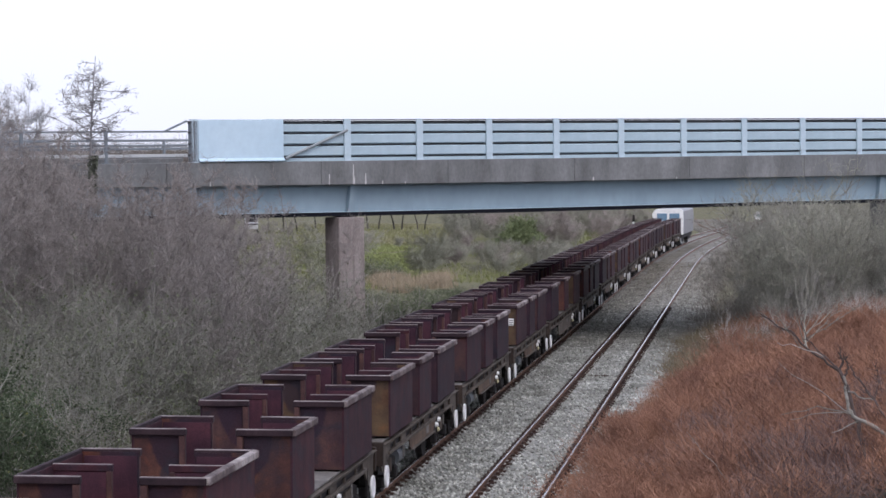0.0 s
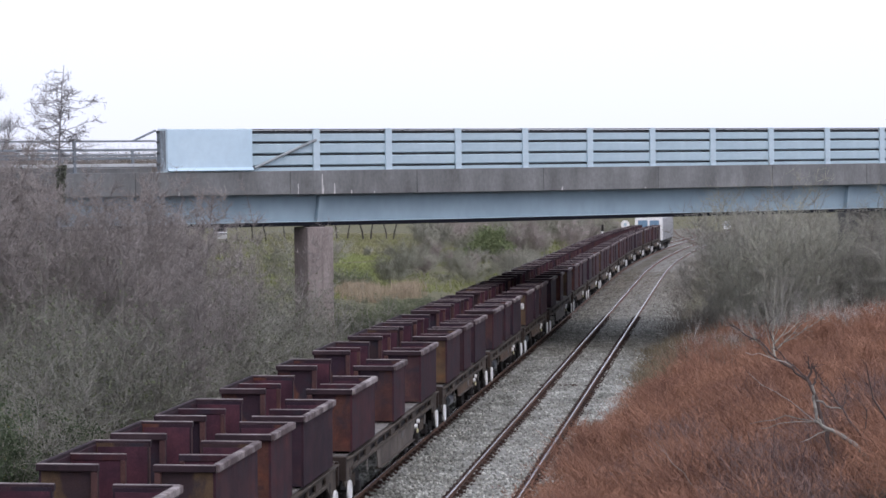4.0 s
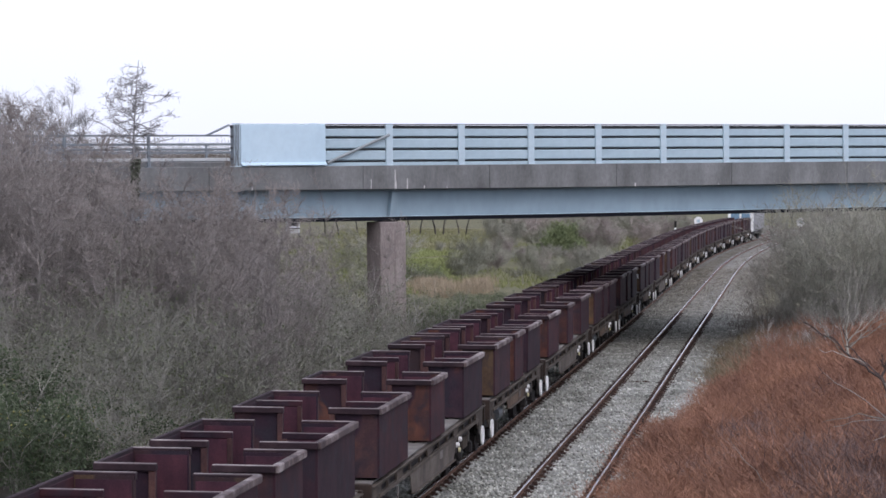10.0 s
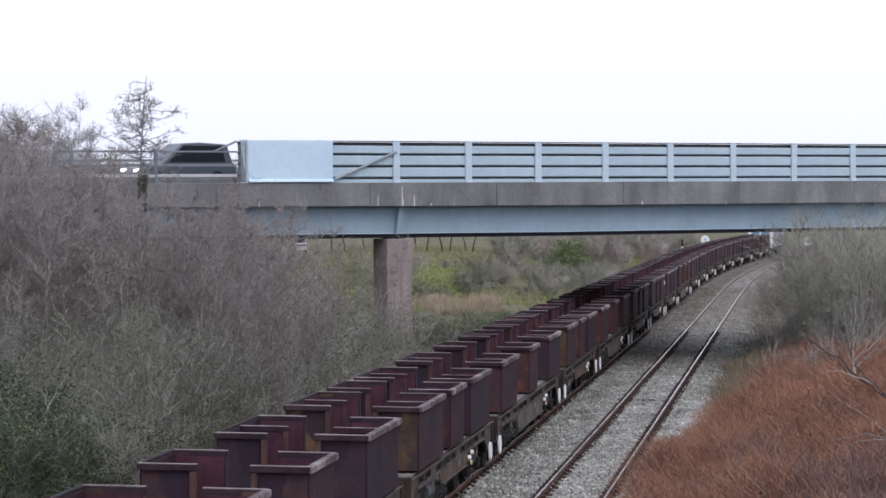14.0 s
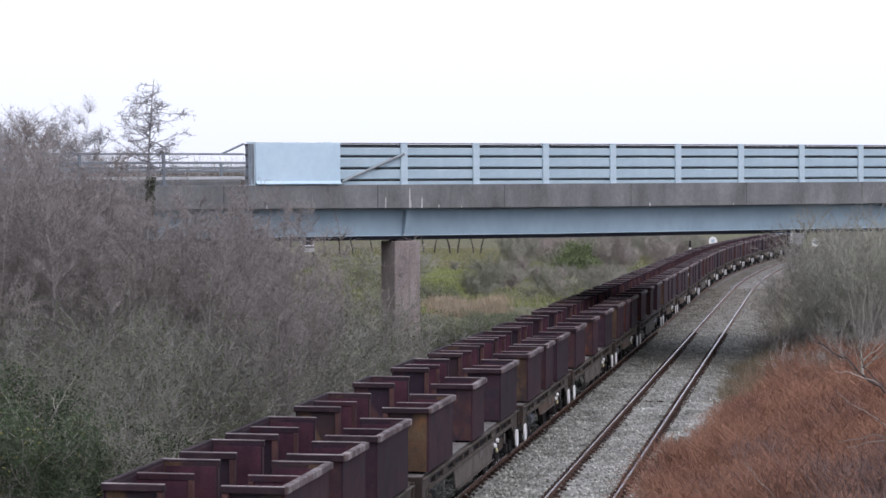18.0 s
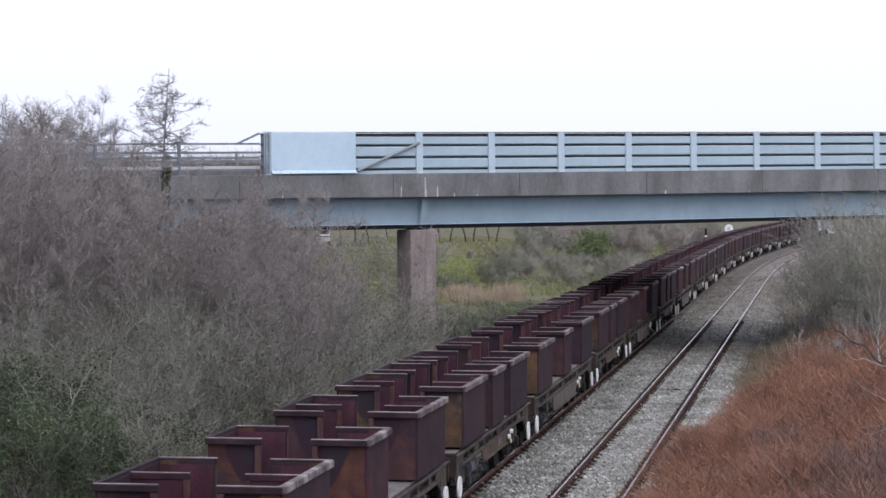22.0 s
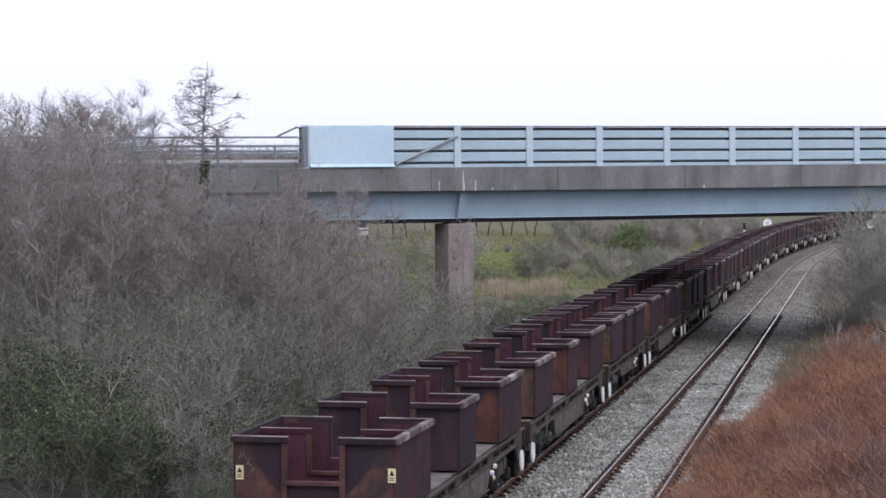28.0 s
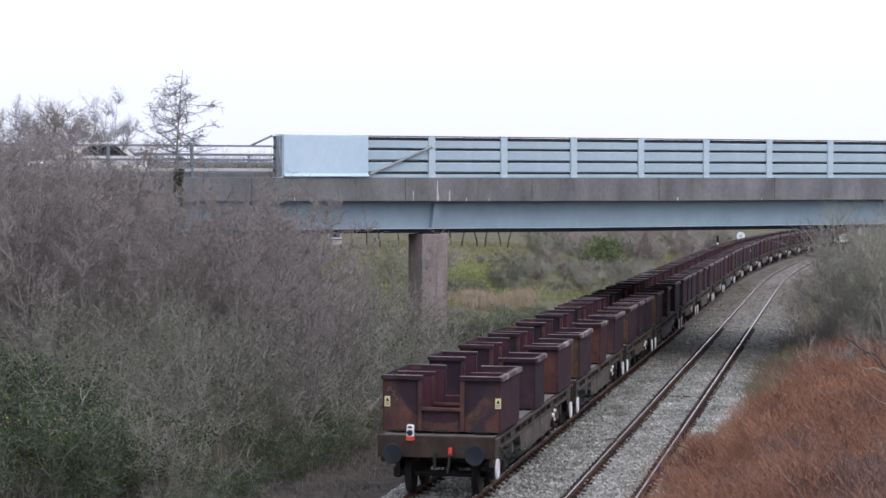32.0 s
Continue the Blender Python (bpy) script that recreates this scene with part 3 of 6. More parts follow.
            # the rail's dark coat holds the shade along the top edge
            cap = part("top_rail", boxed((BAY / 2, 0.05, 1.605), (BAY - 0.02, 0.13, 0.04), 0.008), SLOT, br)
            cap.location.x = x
        else:
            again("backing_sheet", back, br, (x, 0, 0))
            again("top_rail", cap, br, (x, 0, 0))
        x += BAY
    part("foot_strip", boxed(((U0 + 34) / 2, 0.035, 0.066), (34 - U0, 0.05, 0.13), 0.006), PARAPET, br)
    # flat sheet that closes the parapet's end, with a flared foot
    sheet = prism([(-0.095, 0.16), (-0.095, 1.60), (-0.075, 1.615), (-0.06, 1.60), (-0.06, 0.16), (-0.19, 0.035), (-0.22, 0.045)], U0 + 0.16, U0 + 3.78)
    part("end_sheet", sheet, SHEET, br, "pale blue flat steel end sheet")
    end = part("end_plate", boxed((U0 - 0.02, 0.04, 0.78), (0.26, 0.26, 1.60), 0.01), END_STEEL, br, "dark grey end post with bolted brackets")
    for z in (0.30, 0.72, 1.14, 1.52):
        part("bracket", boxed((U0 - 0.17, 0.02, z), (0.06, 0.20, 0.09), 0.01), SLOT, end)
    bm = bmesh.new()
    rod(bm, (U0 + 3.85, -0.10, 0.12), (U0 + 2 * BAY - 0.02, -0.10, 1.20), 0.055, n=10)
    part("diagonal_brace", bm, BRACE, br)
    # lower open railing beyond the end sheet
    rp = None
    x = U0 - 0.25
    for k in range(8):
        if rp is None:
            bm = bmesh.new()
            block(bm, (0, 0.05, 0.58), (0.11, 0.11, 1.16), 0.01)
            block(bm, (0, 0.05, 0.015), (0.26, 0.26, 0.03), 0.005)
            rp = part("railing_post", bm, RAILING, br)
            rp.location.x = x - BAY
        else:
            again("railing_post", rp, br, (x - BAY * (k + 1), 0, 0))
    for z, r in ((1.18, 0.035), (0.66, 0.04), (0.28, 0.06)):
        part("railing_rail", boxed(((lo + x) / 2, 0.05, z), (x - lo, 0.07, r * 2), 0.012), RAILING if z > 0.5 else RAIL_PALE, br)
    bm = bmesh.new()
    rod(bm, (x, 0.05, 1.58), (x - 0.95, 0.05, 1.18), 0.04, n=8)
    part("railing_stay", bm, RAILING, br)
    # raised kerb behind the open railing
    part("kerb", boxed(((lo + x) / 2, 0.62, 0.02), (x - lo, 0.45, 0.34), 0.03), CONCRETE, br)
    # far railing
    fp = None
    x = lo + 1
    while x < hi:
        if fp is None:
            fp = part("far_railing_post", boxed((0, 13.05, 0.5), (0.1, 0.1, 1.0), 0.01), RAILING, br)
            fp.location.x = x
        else:
            again("far_railing_post", fp, br, (x, 0, 0))
        x += BAY
    for z in (0.98, 0.62, 0.28):
        part("far_railing_rail", boxed(((lo + hi) / 2, 13.05, z), (hi - lo, 0.07, 0.10), 0.01), RAILING, br)
    # column under the near girder
    bm = bmesh.new()
    block(bm, (-13.30, 0.58, -5.47), (1.16, 1.12, 6.51), 0.03)
    part("pier_column", bm, PIER, br, "pinkish stained concrete column")
    part("bearing", boxed((-13.33, 0.46, -2.2), (0.7, 0.55, 0.17), 0.02), FRAME_DARK, br)
    # abutments closing both ends
    for x, w in ((-40.0, 3.0), (27.0, 3.0)):
        part("abutment", boxed((x, 6.6, -5.2), (w, 13.2, 6.1), 0.05), CONCRETE, br)
    # the road on its banks beyond
    rd = thing("approach_road", "asphalt road on grassed banks beyond the bridge", "road", kind="structure", at=bridge_frame())
    part("road_surface", boxed((-378, 6.9, -0.16), (664, 9.0, 0.05), 0.0), ASPHALT, rd)
    part("road_surface", boxed((372, 6.9, -0.16), (664, 9.0, 0.05), 0.0), ASPHALT, rd)


build_bridge()


# ---- the train ----
WIDE, FLOOR_Z, RIM_Z = 2.94, 1.46, 2.80
LONG, SHORT = 3.3, 2.0
PITCH_L, PITCH_S = 17.0, 13.65


def notched(w, z0, z1, notch, cut):
    """Outline of an end wall with a square notch in the middle of its top."""
    return [(-w / 2, z0), (w / 2, z0), (w / 2, z1), (notch / 2, z1), (notch / 2, z1 - cut), (-notch / 2, z1 - cut), (-notch / 2, z1), (-w / 2, z1)]


def build_bin(long, end_mat, side_mat, label):
    """One steel ore bin: side walls, notched end walls, a notched middle wall in the long kind, capping rims."""
    n = LONG if long else SHORT
    ob = thing("ore_bin", label, "ore container", "steel bins on the train")
    body = WIDE - 0.16
    h = RIM_Z - FLOOR_Z
    part("floor", boxed((0, 0, 0.05), (body - 0.06, n - 0.06, 0.06), 0.0), INNER, ob)
    for s in (-1, 1):
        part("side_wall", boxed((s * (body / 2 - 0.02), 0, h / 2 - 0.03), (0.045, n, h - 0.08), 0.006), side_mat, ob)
        # right rim wide and pale, left rim narrow and dark
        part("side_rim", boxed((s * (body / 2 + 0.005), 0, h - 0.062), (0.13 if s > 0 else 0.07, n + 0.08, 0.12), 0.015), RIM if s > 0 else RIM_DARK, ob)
    spots = (-n / 2, n / 2, 0.04) if long else (-n / 2, n / 2)
    for i, y in enumerate(spots):
        mid = i == 2
        drop = 0.04 if mid else 0.0
        inward = 0.0 if mid else (0.025 if y < 0 else -0.025)
        mat = INNER if mid else end_mat
        w = part("middle_wall" if mid else "end_wall", prism(notched(body - 0.05, 0.03, h - 0.05 - drop, 0.90, 0.72), y + inward - 0.022, y + inward + 0.022, "y"), mat, ob)
        if not mid:
            face = y + inward * 2.0
            part("lining_sheet", prism(notched(body - 0.12, 0.08, h - 0.11, 0.96, 0.66), face - 0.006, face + 0.006, "y"), INNER, w)
        out = 0.0 if mid else (-0.03 if y < 0 else 0.03)
        for s in (-1, 1):
            cx = s * (0.45 + (body / 2 - 0.45) / 2)
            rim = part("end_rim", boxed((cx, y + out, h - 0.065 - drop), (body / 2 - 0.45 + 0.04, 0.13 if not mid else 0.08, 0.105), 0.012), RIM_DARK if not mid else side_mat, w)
            # bright strip that draws the highlight on the rim's top
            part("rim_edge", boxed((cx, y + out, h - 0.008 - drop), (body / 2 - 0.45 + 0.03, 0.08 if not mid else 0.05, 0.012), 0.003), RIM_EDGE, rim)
            if mid:
                part("notch_post", boxed((s * 0.485, y, h - 0.44 - drop), (0.08, 0.11, 0.66), 0.008), TRIM, w)
            else:
                part("notch_post", boxed((s * 0.50, y + out, h / 2 - 0.04), (0.10, 0.10, h - 0.16), 0.012), TRIM, w)
        part("notch_sill", boxed((0, y + out, h - 0.79 - drop), (0.98, 0.13, 0.075), 0.01), TRIM, w)
    for s in (-1, 1):
        for y in (-n / 2 + 0.3, n / 2 - 0.3):
            part("skid", boxed((s * 0.9, y, 0.0), (0.22, 0.4, 0.05), 0.0), FRAME_DARK, ob)
    return ob


def build_wagon(pitch, label):
    ob = thing("flat_wagon", label, "railway wagon", "wagons of the train")
    n = pitch - 1.06
    e = n / 2
    long = pitch > 15
    for s in (-1, 1):
        sole = part("solebar", boxed((s * 1.30, 0, 1.345), (0.07, n, 0.11), 0.006), FRAME, ob)
        part("solebar_flange", boxed((s * 1.32, 0, 1.388), (0.16, n, 0.024), 0.004), FRAME, sole)
        part("lower_bar", boxed((s * 1.31, 0, 1.105), (0.09, n - 1.9, 0.075), 0.008), FRAME, sole)
        # dark strip added behind the frame's openings to give them shade
        part("web_back", boxed((s * 1.24, 0, 1.22), (0.02, n - 0.3, 0.18), 0.0), FRAME_DARK, sole)
        # deep rounded gussets that carry the buffers
        for q in (-1, 1):
            outline = [(q * e, 1.33), (q * e, 0.92), (q * (e - 0.08), 0.83), (q * (e - 0.22), 0.79), (q * (e - 0.62), 0.80), (q * (e - 0.80), 0.88), (q * (e - 1.25), 1.14), (q * (e - 1.25), 1.33)]
            part("end_gusset", prism(outline, s * 1.30 - 0.02, s * 1.30 + 0.02), FRAME, sole)
        # deep middle panel with steep ends
        half, low = (e * 0.42, 0.62) if long else (e * 0.36, 0.80)
        part("belly_panel", prism([(-half, 1.08), (-half + 0.30, low), (half - 0.45, low), (half + 0.1, 1.08)], s * 1.31 - 0.012, s * 1.31 + 0.012), FRAME_PALE if long else FRAME_TAN, sole)
        part("belly_flange", boxed((s * 1.31, -0.07, low), (0.15, 2 * half - 0.75, 0.025), 0.004), FRAME, sole)
        stay = None
        k = 10 if long else 8
        for i in range(k if s > 0 else 0):
            y = -e + 1.4 + (i + 0.5) * (n - 2.8) / k
            if stay is None:
                stay = part("web_stay", boxed((s * 1.30, 0, 1.215), (0.05, 0.10, 0.17), 0.006), FRAME, sole)
                stay.location.y = y
            else:
                o = again("web_stay", stay, sole, (0, y, 0))
                o.scale.y = 7.0 if i % 3 == 1 else 1.0
        for y in (-e + 2.9, e - 2.9):
            part("swing_lever", boxed((s * 1.36, y, 0.93), (0.03, 0.06, 0.26), 0.008), DECKING, sole)
        if not long:
            part("air_reservoir", rodded((s * 0.98, -e + 3.5, 0.72), (s * 0.98, -e + 4.5, 0.72), 0.20, n=16), FRAME_GREY, ob, "grey brake air reservoir")
    part("deck", boxed((0, 0, 1.415), (2.58, n, 0.035), 0.004), DECKING, ob)
    for i in range(5):
        part("cross_bearer", boxed((0, -e + (i + 0.5) * n / 5, 1.24), (2.4, 0.16, 0.26), 0.005), FRAME_DARK, ob)
    part("centre_sill", boxed((0, 0, 1.12), (0.5, n * 0.9, 0.42), 0.01), FRAME_DARK, ob)
    for s in (-1, 1):
        hs = part("headstock", boxed((0, s * (e + 0.03), 1.20), (2.74, 0.09, 0.50), 0.012), FRAME_END, ob)
        part("end_lip", boxed((0, s * (e - 0.02), 1.438), (2.6, 0.14, 0.03), 0.004), FRAME, hs)
        for x in (-0.9525, 0.9525):
            b = part("buffer", rodded((x, s * (e + 0.07), 1.06), (x, s * (e + 0.40), 1.06), 0.11, 0.10, 12), BUFFER, hs)
            part("buffer_head", rodded((x, s * (e + 0.40), 1.06), (x, s * (e + 0.45), 1.06), 0.24, 0.22, 16), BUFFER, b)
        bm = bmesh.new()
        block(bm, (0, s * (e + 0.16), 1.05), (0.08, 0.24, 0.11), 0.02)
        block(bm, (0, s * (e + 0.26), 0.90), (0.07, 0.07, 0.36), 0.02)
        part("coupling_hook", bm, FRAME_DARK, hs)
        hose = bmesh.new()
        pts = [(0.34, e + 0.08, 1.08), (0.34, e + 0.22, 1.0), (0.33, e + 0.28, 0.80), (0.30, e + 0.30, 0.62)]
        for a, b2 in zip(pts, pts[1:]):
            rod(hose, (a[0], s * a[1], a[2]), (b2[0], s * b2[1], b2[2]), 0.03, n=8)
        bh = part("brake_hose", hose, BLACK, hs)
        part("hose_cock", boxed((0.34, s * (e + 0.12), 1.10), (0.09, 0.10, 0.20), 0.02), RED, bh, "red hose cock")
        # bogie
        yb = s * (e - 2.05)
        bo = part("bogie", boxed((0, yb, 0.74), (1.5, 0.42, 0.24), 0.03), FRAME_DARK, ob)
        for x in (-1.06, 1.06):
            part("side_frame", prism([(yb - 1.25, 0.56), (yb - 0.6, 0.50), (yb + 0.6, 0.50), (yb + 1.25, 0.56), (yb + 1.25, 0.76), (yb + 0.5, 0.92), (yb - 0.5, 0.92), (yb - 1.25, 0.76)],
                                     x - 0.05, x + 0.05), FRAME_DARK, bo)
            for dy in (-0.9, 0.9):
                part("axlebox", boxed((x * 1.04, yb + dy, 0.48), (0.2, 0.28, 0.28), 0.04), FRAME_DARK, bo)
                wheel = bmesh.new()
                wx = HALF_GAUGE * (1 if x > 0 else -1)
                rod(wheel, (wx - 0.065, yb + dy, 0.455), (wx + 0.065, yb + dy, 0.455), 0.455, n=24)
                rod(wheel, (wx * 0.9 - 0.015, yb + dy, 0.455), (wx * 0.9 + 0.015, yb + dy, 0.455), 0.485, n=24)
                part("wheel", wheel, FRAME_DARK, bo)
            sp = bmesh.new()
            for dy in (-0.28, 0.0, 0.28):
                rod(sp, (x * 1.03, yb + dy, 0.56), (x * 1.03, yb + dy, 0.84), 0.09, n=8)
            part("spring_nest", sp, FRAME, bo)
        for dy in (-0.9, 0.9):
            part("axle", rodded((-1.1, yb + dy, 0.455), (1.1, yb + dy, 0.455), 0.075, n=10), FRAME_DARK, bo)
        # white hand-brake wheel, on the side towards the empty track
        hw = bmesh.new()
        yh = s * (e - 0.40)
        rings = []
        for dx, rr in ((-0.012, 0.0), (-0.012, 0.17), (-0.025, 0.19), (-0.025, 0.23), (0.0, 0.243), (0.025, 0.23), (0.025, 0.19), (0.012, 0.17), (0.012, 0.0)):
            if rr == 0.0:
                rings.append([hw.verts.new((1.37 + dx, yh, 0.68))])
            else:
                rings.append([hw.verts.new((1.37 + dx, yh + rr * math.cos(i * math.tau / 20), 0.68 + rr * math.sin(i * math.tau / 20))) for i in range(20)])
        for ra, rb in zip(rings, rings[1:]):
            for i in range(20):
                j = (i + 1) % 20
                if len(ra) == 1:
                    hw.faces.new((ra[0], rb[i], rb[j]))
                elif len(rb) == 1:
                    hw.faces.new((ra[i], rb[0], ra[j]))
                else:
                    hw.faces.new((ra[i], rb[i], rb[j], ra[j]))
        bmesh.ops.recalc_face_normals(hw, faces=hw.faces)
        w = part("hand_brake_wheel", hw, WHITE_PAINT, ob, "white-painted hand-brake wheel")
        part("brake_shaft", rodded((1.0, yh, 0.68), (1.37, yh, 0.68), 0.03, n=8), FRAME_DARK, w)
        part("step_iron", boxed((1.30, s * (e - 0.75), 0.82), (0.06, 0.05, 0.60), 0.008), FRAME_DARK, ob)
    part("data_plate", boxed((1.327, e * 0.12, 0.98), (0.008, 0.42, 0.20), 0.0), DECKING, ob)
    for y, z, coat, label in ((half - 0.15, 0.93, WHITE_PAINT, "white changeover lever knob"), (half + 0.25, 1.02, WHITE_PAINT, "white changeover lever knob"), (half + 0.02, 0.80, YELLOW, "cream changeover lever knob")):
        kn = part("lever_knob", rodded((1.34, y, z), (1.41, y, z), 0.065, 0.05, 10), coat, ob, label)
        part("lever_arm", boxed((1.37, y, z - 0.14), (0.03, 0.035, 0.26), 0.006), FRAME_DARK, kn)
    for y in (-e + 0.66, e - 0.66):
        part("release_lever", boxed((1.33, y, 0.84), (0.03, 0.045, 0.20), 0.008), DECKING, ob, "pale brake release lever")
    return ob


# times and the place of the train's tail along the line
TAIL = [(0.0, -77.25), (2.0, -69.22), (5.0, -56.93), (8.0, -44.25), (10.0, -35.75), (12.0, -27.10), (14.0, -18.32), (17.0, -5.22), (20.0, 7.32), (22.0, 15.00),
        (24.0, 22.60), (26.0, 30.05), (29.0, 41.40), (30.0, 45.32), (32.0, 53.36)]


def line_pose(y, z):
    """A pose on the train's track, y metres along the plan."""
    slope = 0.000662 * max(0.0, y - 181.0)
    return pose(TRACK_B + bend(y), y, z + fall(y), 0, 0, -math.degrees(math.atan(slope)))


ORDER = "LLSLSLSLSSS" + "L" + "S" * 9
# finish of the three bins of each wagon, from the tail: 0 brown, 1 plum, 2 ochre, 3 orange
COATS = ((3, 1, 3), (2, 3, 0), (2, 0, 1), (2, 0, 1), (2, 0, 1), (0, 3, 1), (2, 3, 1), (3, 3, 0), (2, 0, 1), (0, 0, 1), (2, 1, 0))
TRAVEL = []          # (thing, metres ahead of the tail, height)


def build_train():
    rng = random.Random(11)
    names = ["brown", "plum", "ochre", "orange"]
    words = {"brown": "brown rusted", "plum": "dark purple-brown rusted", "ochre": "ochre-stained rusted", "orange": "orange-brown rusted"}
    bins, wagons = {}, {}
    at = 0.0
    for i, kind in enumerate(ORDER):
        pitch = PITCH_L if kind == "L" else PITCH_S
        if kind not in wagons:
            w = build_wagon(pitch, "rusty grey-brown bogie flat wagon carrying three steel bins")
            wagons[kind] = w
        else:
            w = copy_thing(wagons[kind], Matrix.Identity(4))
        mid = at + pitch / 2
        TRAVEL.append((w, mid, 0.0))
        gap = 3.05 if kind == "L" else 1.18
        for j, (long, off) in enumerate(((True, -(LONG / 2 + gap + SHORT / 2)), (False, 0.0), (True, LONG / 2 + gap + SHORT / 2))):
            k = COATS[i][j] if i < len(COATS) else rng.choice([0, 0, 1, 1, 2, 3, 3])
            key = (long, k)
            last = i == 0 and j == 0
            label = f"{words[names[k]]} steel ore bin with notched end walls, " + ("long" if long else "short")
            alone = last or (i == 10 and j == 0)
            if alone or key not in bins:
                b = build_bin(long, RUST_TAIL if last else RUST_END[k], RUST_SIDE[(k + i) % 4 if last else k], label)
                if not alone:
                    bins[key] = b
            else:
                b = copy_thing(bins[key], Matrix.Identity(4))
            TRAVEL.append((b, mid + off, FLOOR_Z - 0.005))
            if i == 10 and j == 0:
                wl = part("data_label", boxed((1.20, -LONG / 2 - 0.012, 0.78), (0.17, 0.012, 0.23), 0.002), WHITE_PAINT, b, "white data label")
                for q in (0.05, -0.02, -0.08):
                    part("print_bar", boxed((1.20, -LONG / 2 - 0.020, 0.78 + q), (0.12, 0.006, 0.025), 0.0), BLACK, wl)
            if last:
                # solid black blocks drawn for the shade inside the lifting slots
                for x in (-0.98, 0.0, 0.98):
                    part("fork_pocket", boxed((x, -LONG / 2 - 0.02, 0.035), (0.34, 0.05, 0.05), 0.006), BLACK, b, "dark lifting slot")
                for x, z, tilt, size in ((-1.27, 1.00, 20, 0.13), (-1.22, 1.01, 24, 0.10), (-1.18, 0.97, -30, 0.09), (-1.13, 0.90, 30, 0.12), (-1.10, 0.84, -40, 0.10), (-1.05, 0.76, 35, 0.08)):
                    ck = part("chalk_mark", boxed((0, 0, 0), (0.012, 0.006, size), 0.0), DECKING, b, "pale chalk stroke")
                    ck.matrix_basis = pose(x, -LONG / 2 - 0.006, z, 0, tilt, 0)
                for s in (-1, 1):
                    lb = part("warning_label", boxed((s * 1.31 + 0.03, -LONG / 2 - 0.012, 0.71), (0.135, 0.012, 0.24), 0.002), YELLOW, b, "yellow warning label")
                    lx = s * 1.31 + 0.03
                    part("warning_triangle", prism([(lx - 0.045, 0.71), (lx + 0.045, 0.71), (lx, 0.80)], -LONG / 2 - 0.022, -LONG / 2 - 0.018, "y"), BLACK, lb)
                    for q in (0.67, 0.635):
                        part("label_print", boxed((lx, -LONG / 2 - 0.021, q), (0.085, 0.006, 0.014), 0.0), BLACK, lb)
        at += pitch
    return at


TRAIN_END = build_train()


def build_tail_lamp():
    lamp = thing("tail_lamp", "white and red railway tail lamp on the last wagon", "lamp")
    bm = bmesh.new()
    block(bm, (0, 0, 0.19), (0.17, 0.11, 0.38), 0.03)
    part("lamp_body", bm, WHITE_PAINT, lamp)
    part("red_band", boxed((0, -0.005, 0.06), (0.195, 0.118, 0.11), 0.02), RED, lamp)
    part("lens", rodded((0, -0.05, 0.19), (0, -0.08, 0.19), 0.068, n=16), BLACK, lamp)
    part("handle", boxed((0, -0.052, 0.32), (0.10, 0.02, 0.05), 0.01), BLACK, lamp)
    TRAVEL.append((lamp, 0.435, 1.32))
    for ch in lamp.children:
        ch.location.x = -0.60


build_tail_lamp()


def build_loco():
    lo = thing("locomotive", "grey and white diesel locomotive with blue-tinted cab windows", "locomotive")
    grey = plain("loco_grey", (0.27, 0.27, 0.285), 0.5)
    glass = plain("blue_cab_glass", (0.17, 0.27, 0.37), 0.15)
    bm = prism([(-1.38, 1.15), (1.38, 1.15), (1.42, 2.6), (1.38, 3.40), (1.06, 3.60), (-1.06, 3.60), (-1.38, 3.40), (-1.42, 2.6)], 0.0, 17.5, "y")
    part("body", bm, grey, lo)
    part("cab_end", prism([(-1.40, 1.15), (1.40, 1.15), (1.44, 2.6), (1.40, 3.45), (1.10, 3.65), (-1.10, 3.65), (-1.40, 3.45), (-1.44, 2.6)], -0.12, 0.9, "y"), WHITE_PAINT, lo, "white cab end")
    for s in (-1, 1):
        part("windscreen", boxed((s * 0.60, -0.13, 2.86), (0.98, 0.05, 0.72), 0.02), glass, lo)
    part("underframe", boxed((0, 8.7, 0.95), (2.5, 16.8, 0.4), 0.03), FRAME_DARK, lo)
    for yb in (3.2, 14.2):
        bo = part("bogie", boxed((0, yb, 0.6), (2.3, 4.2, 0.5), 0.05), FRAME_DARK, lo)
        for dy in (-1.6, 0, 1.6):
            for s in (-1, 1):
                part("wheel", rodded((s * 0.77, yb + dy, 0.5), (s * 0.9, yb + dy, 0.5), 0.5, n=20), FRAME_DARK, bo)
    TRAVEL.append((lo, TRAIN_END + 1.6, 0.0))


build_loco()

CAR_SPEED = 20.0
CAR_LIST = [((0.03, 0.05, 0.12), "dark blue hatchback crossing the bridge", -19.9, 1.5, False),
            ((0.04, 0.04, 0.045), "dark grey car crossing the bridge", -22.3, 4.5, False),
            ((0.50, 0.51, 0.52), "silver car crossing the bridge", -24.8, 8.0, False),
            ((0.018, 0.02, 0.024), "black estate car crossing the bridge", -20.6, 9.2, True),
            ((0.16, 0.17, 0.18), "grey car crossing the bridge", -22.1, 11.0, False),
            ((0.075, 0.095, 0.115), "tall slate-grey people carrier crossing the bridge", -20.7, 14.0, True, 0.24),
            ((0.45, 0.47, 0.50), "light silver-blue car crossing the bridge", -23.7, 17.0, False),
            ((0.03, 0.04, 0.038), "dark estate car crossing the bridge", -19.7, 18.6, True),
            ((0.125, 0.034, 0.032), "dull red car crossing the bridge", -24.6, 25.0, False),
            ((0.05, 0.14, 0.36), "bright blue car crossing the bridge", -20.3, 30.5, False),
            ((0.72, 0.72, 0.71), "white car crossing the bridge", -26.0, 32.0, False)]

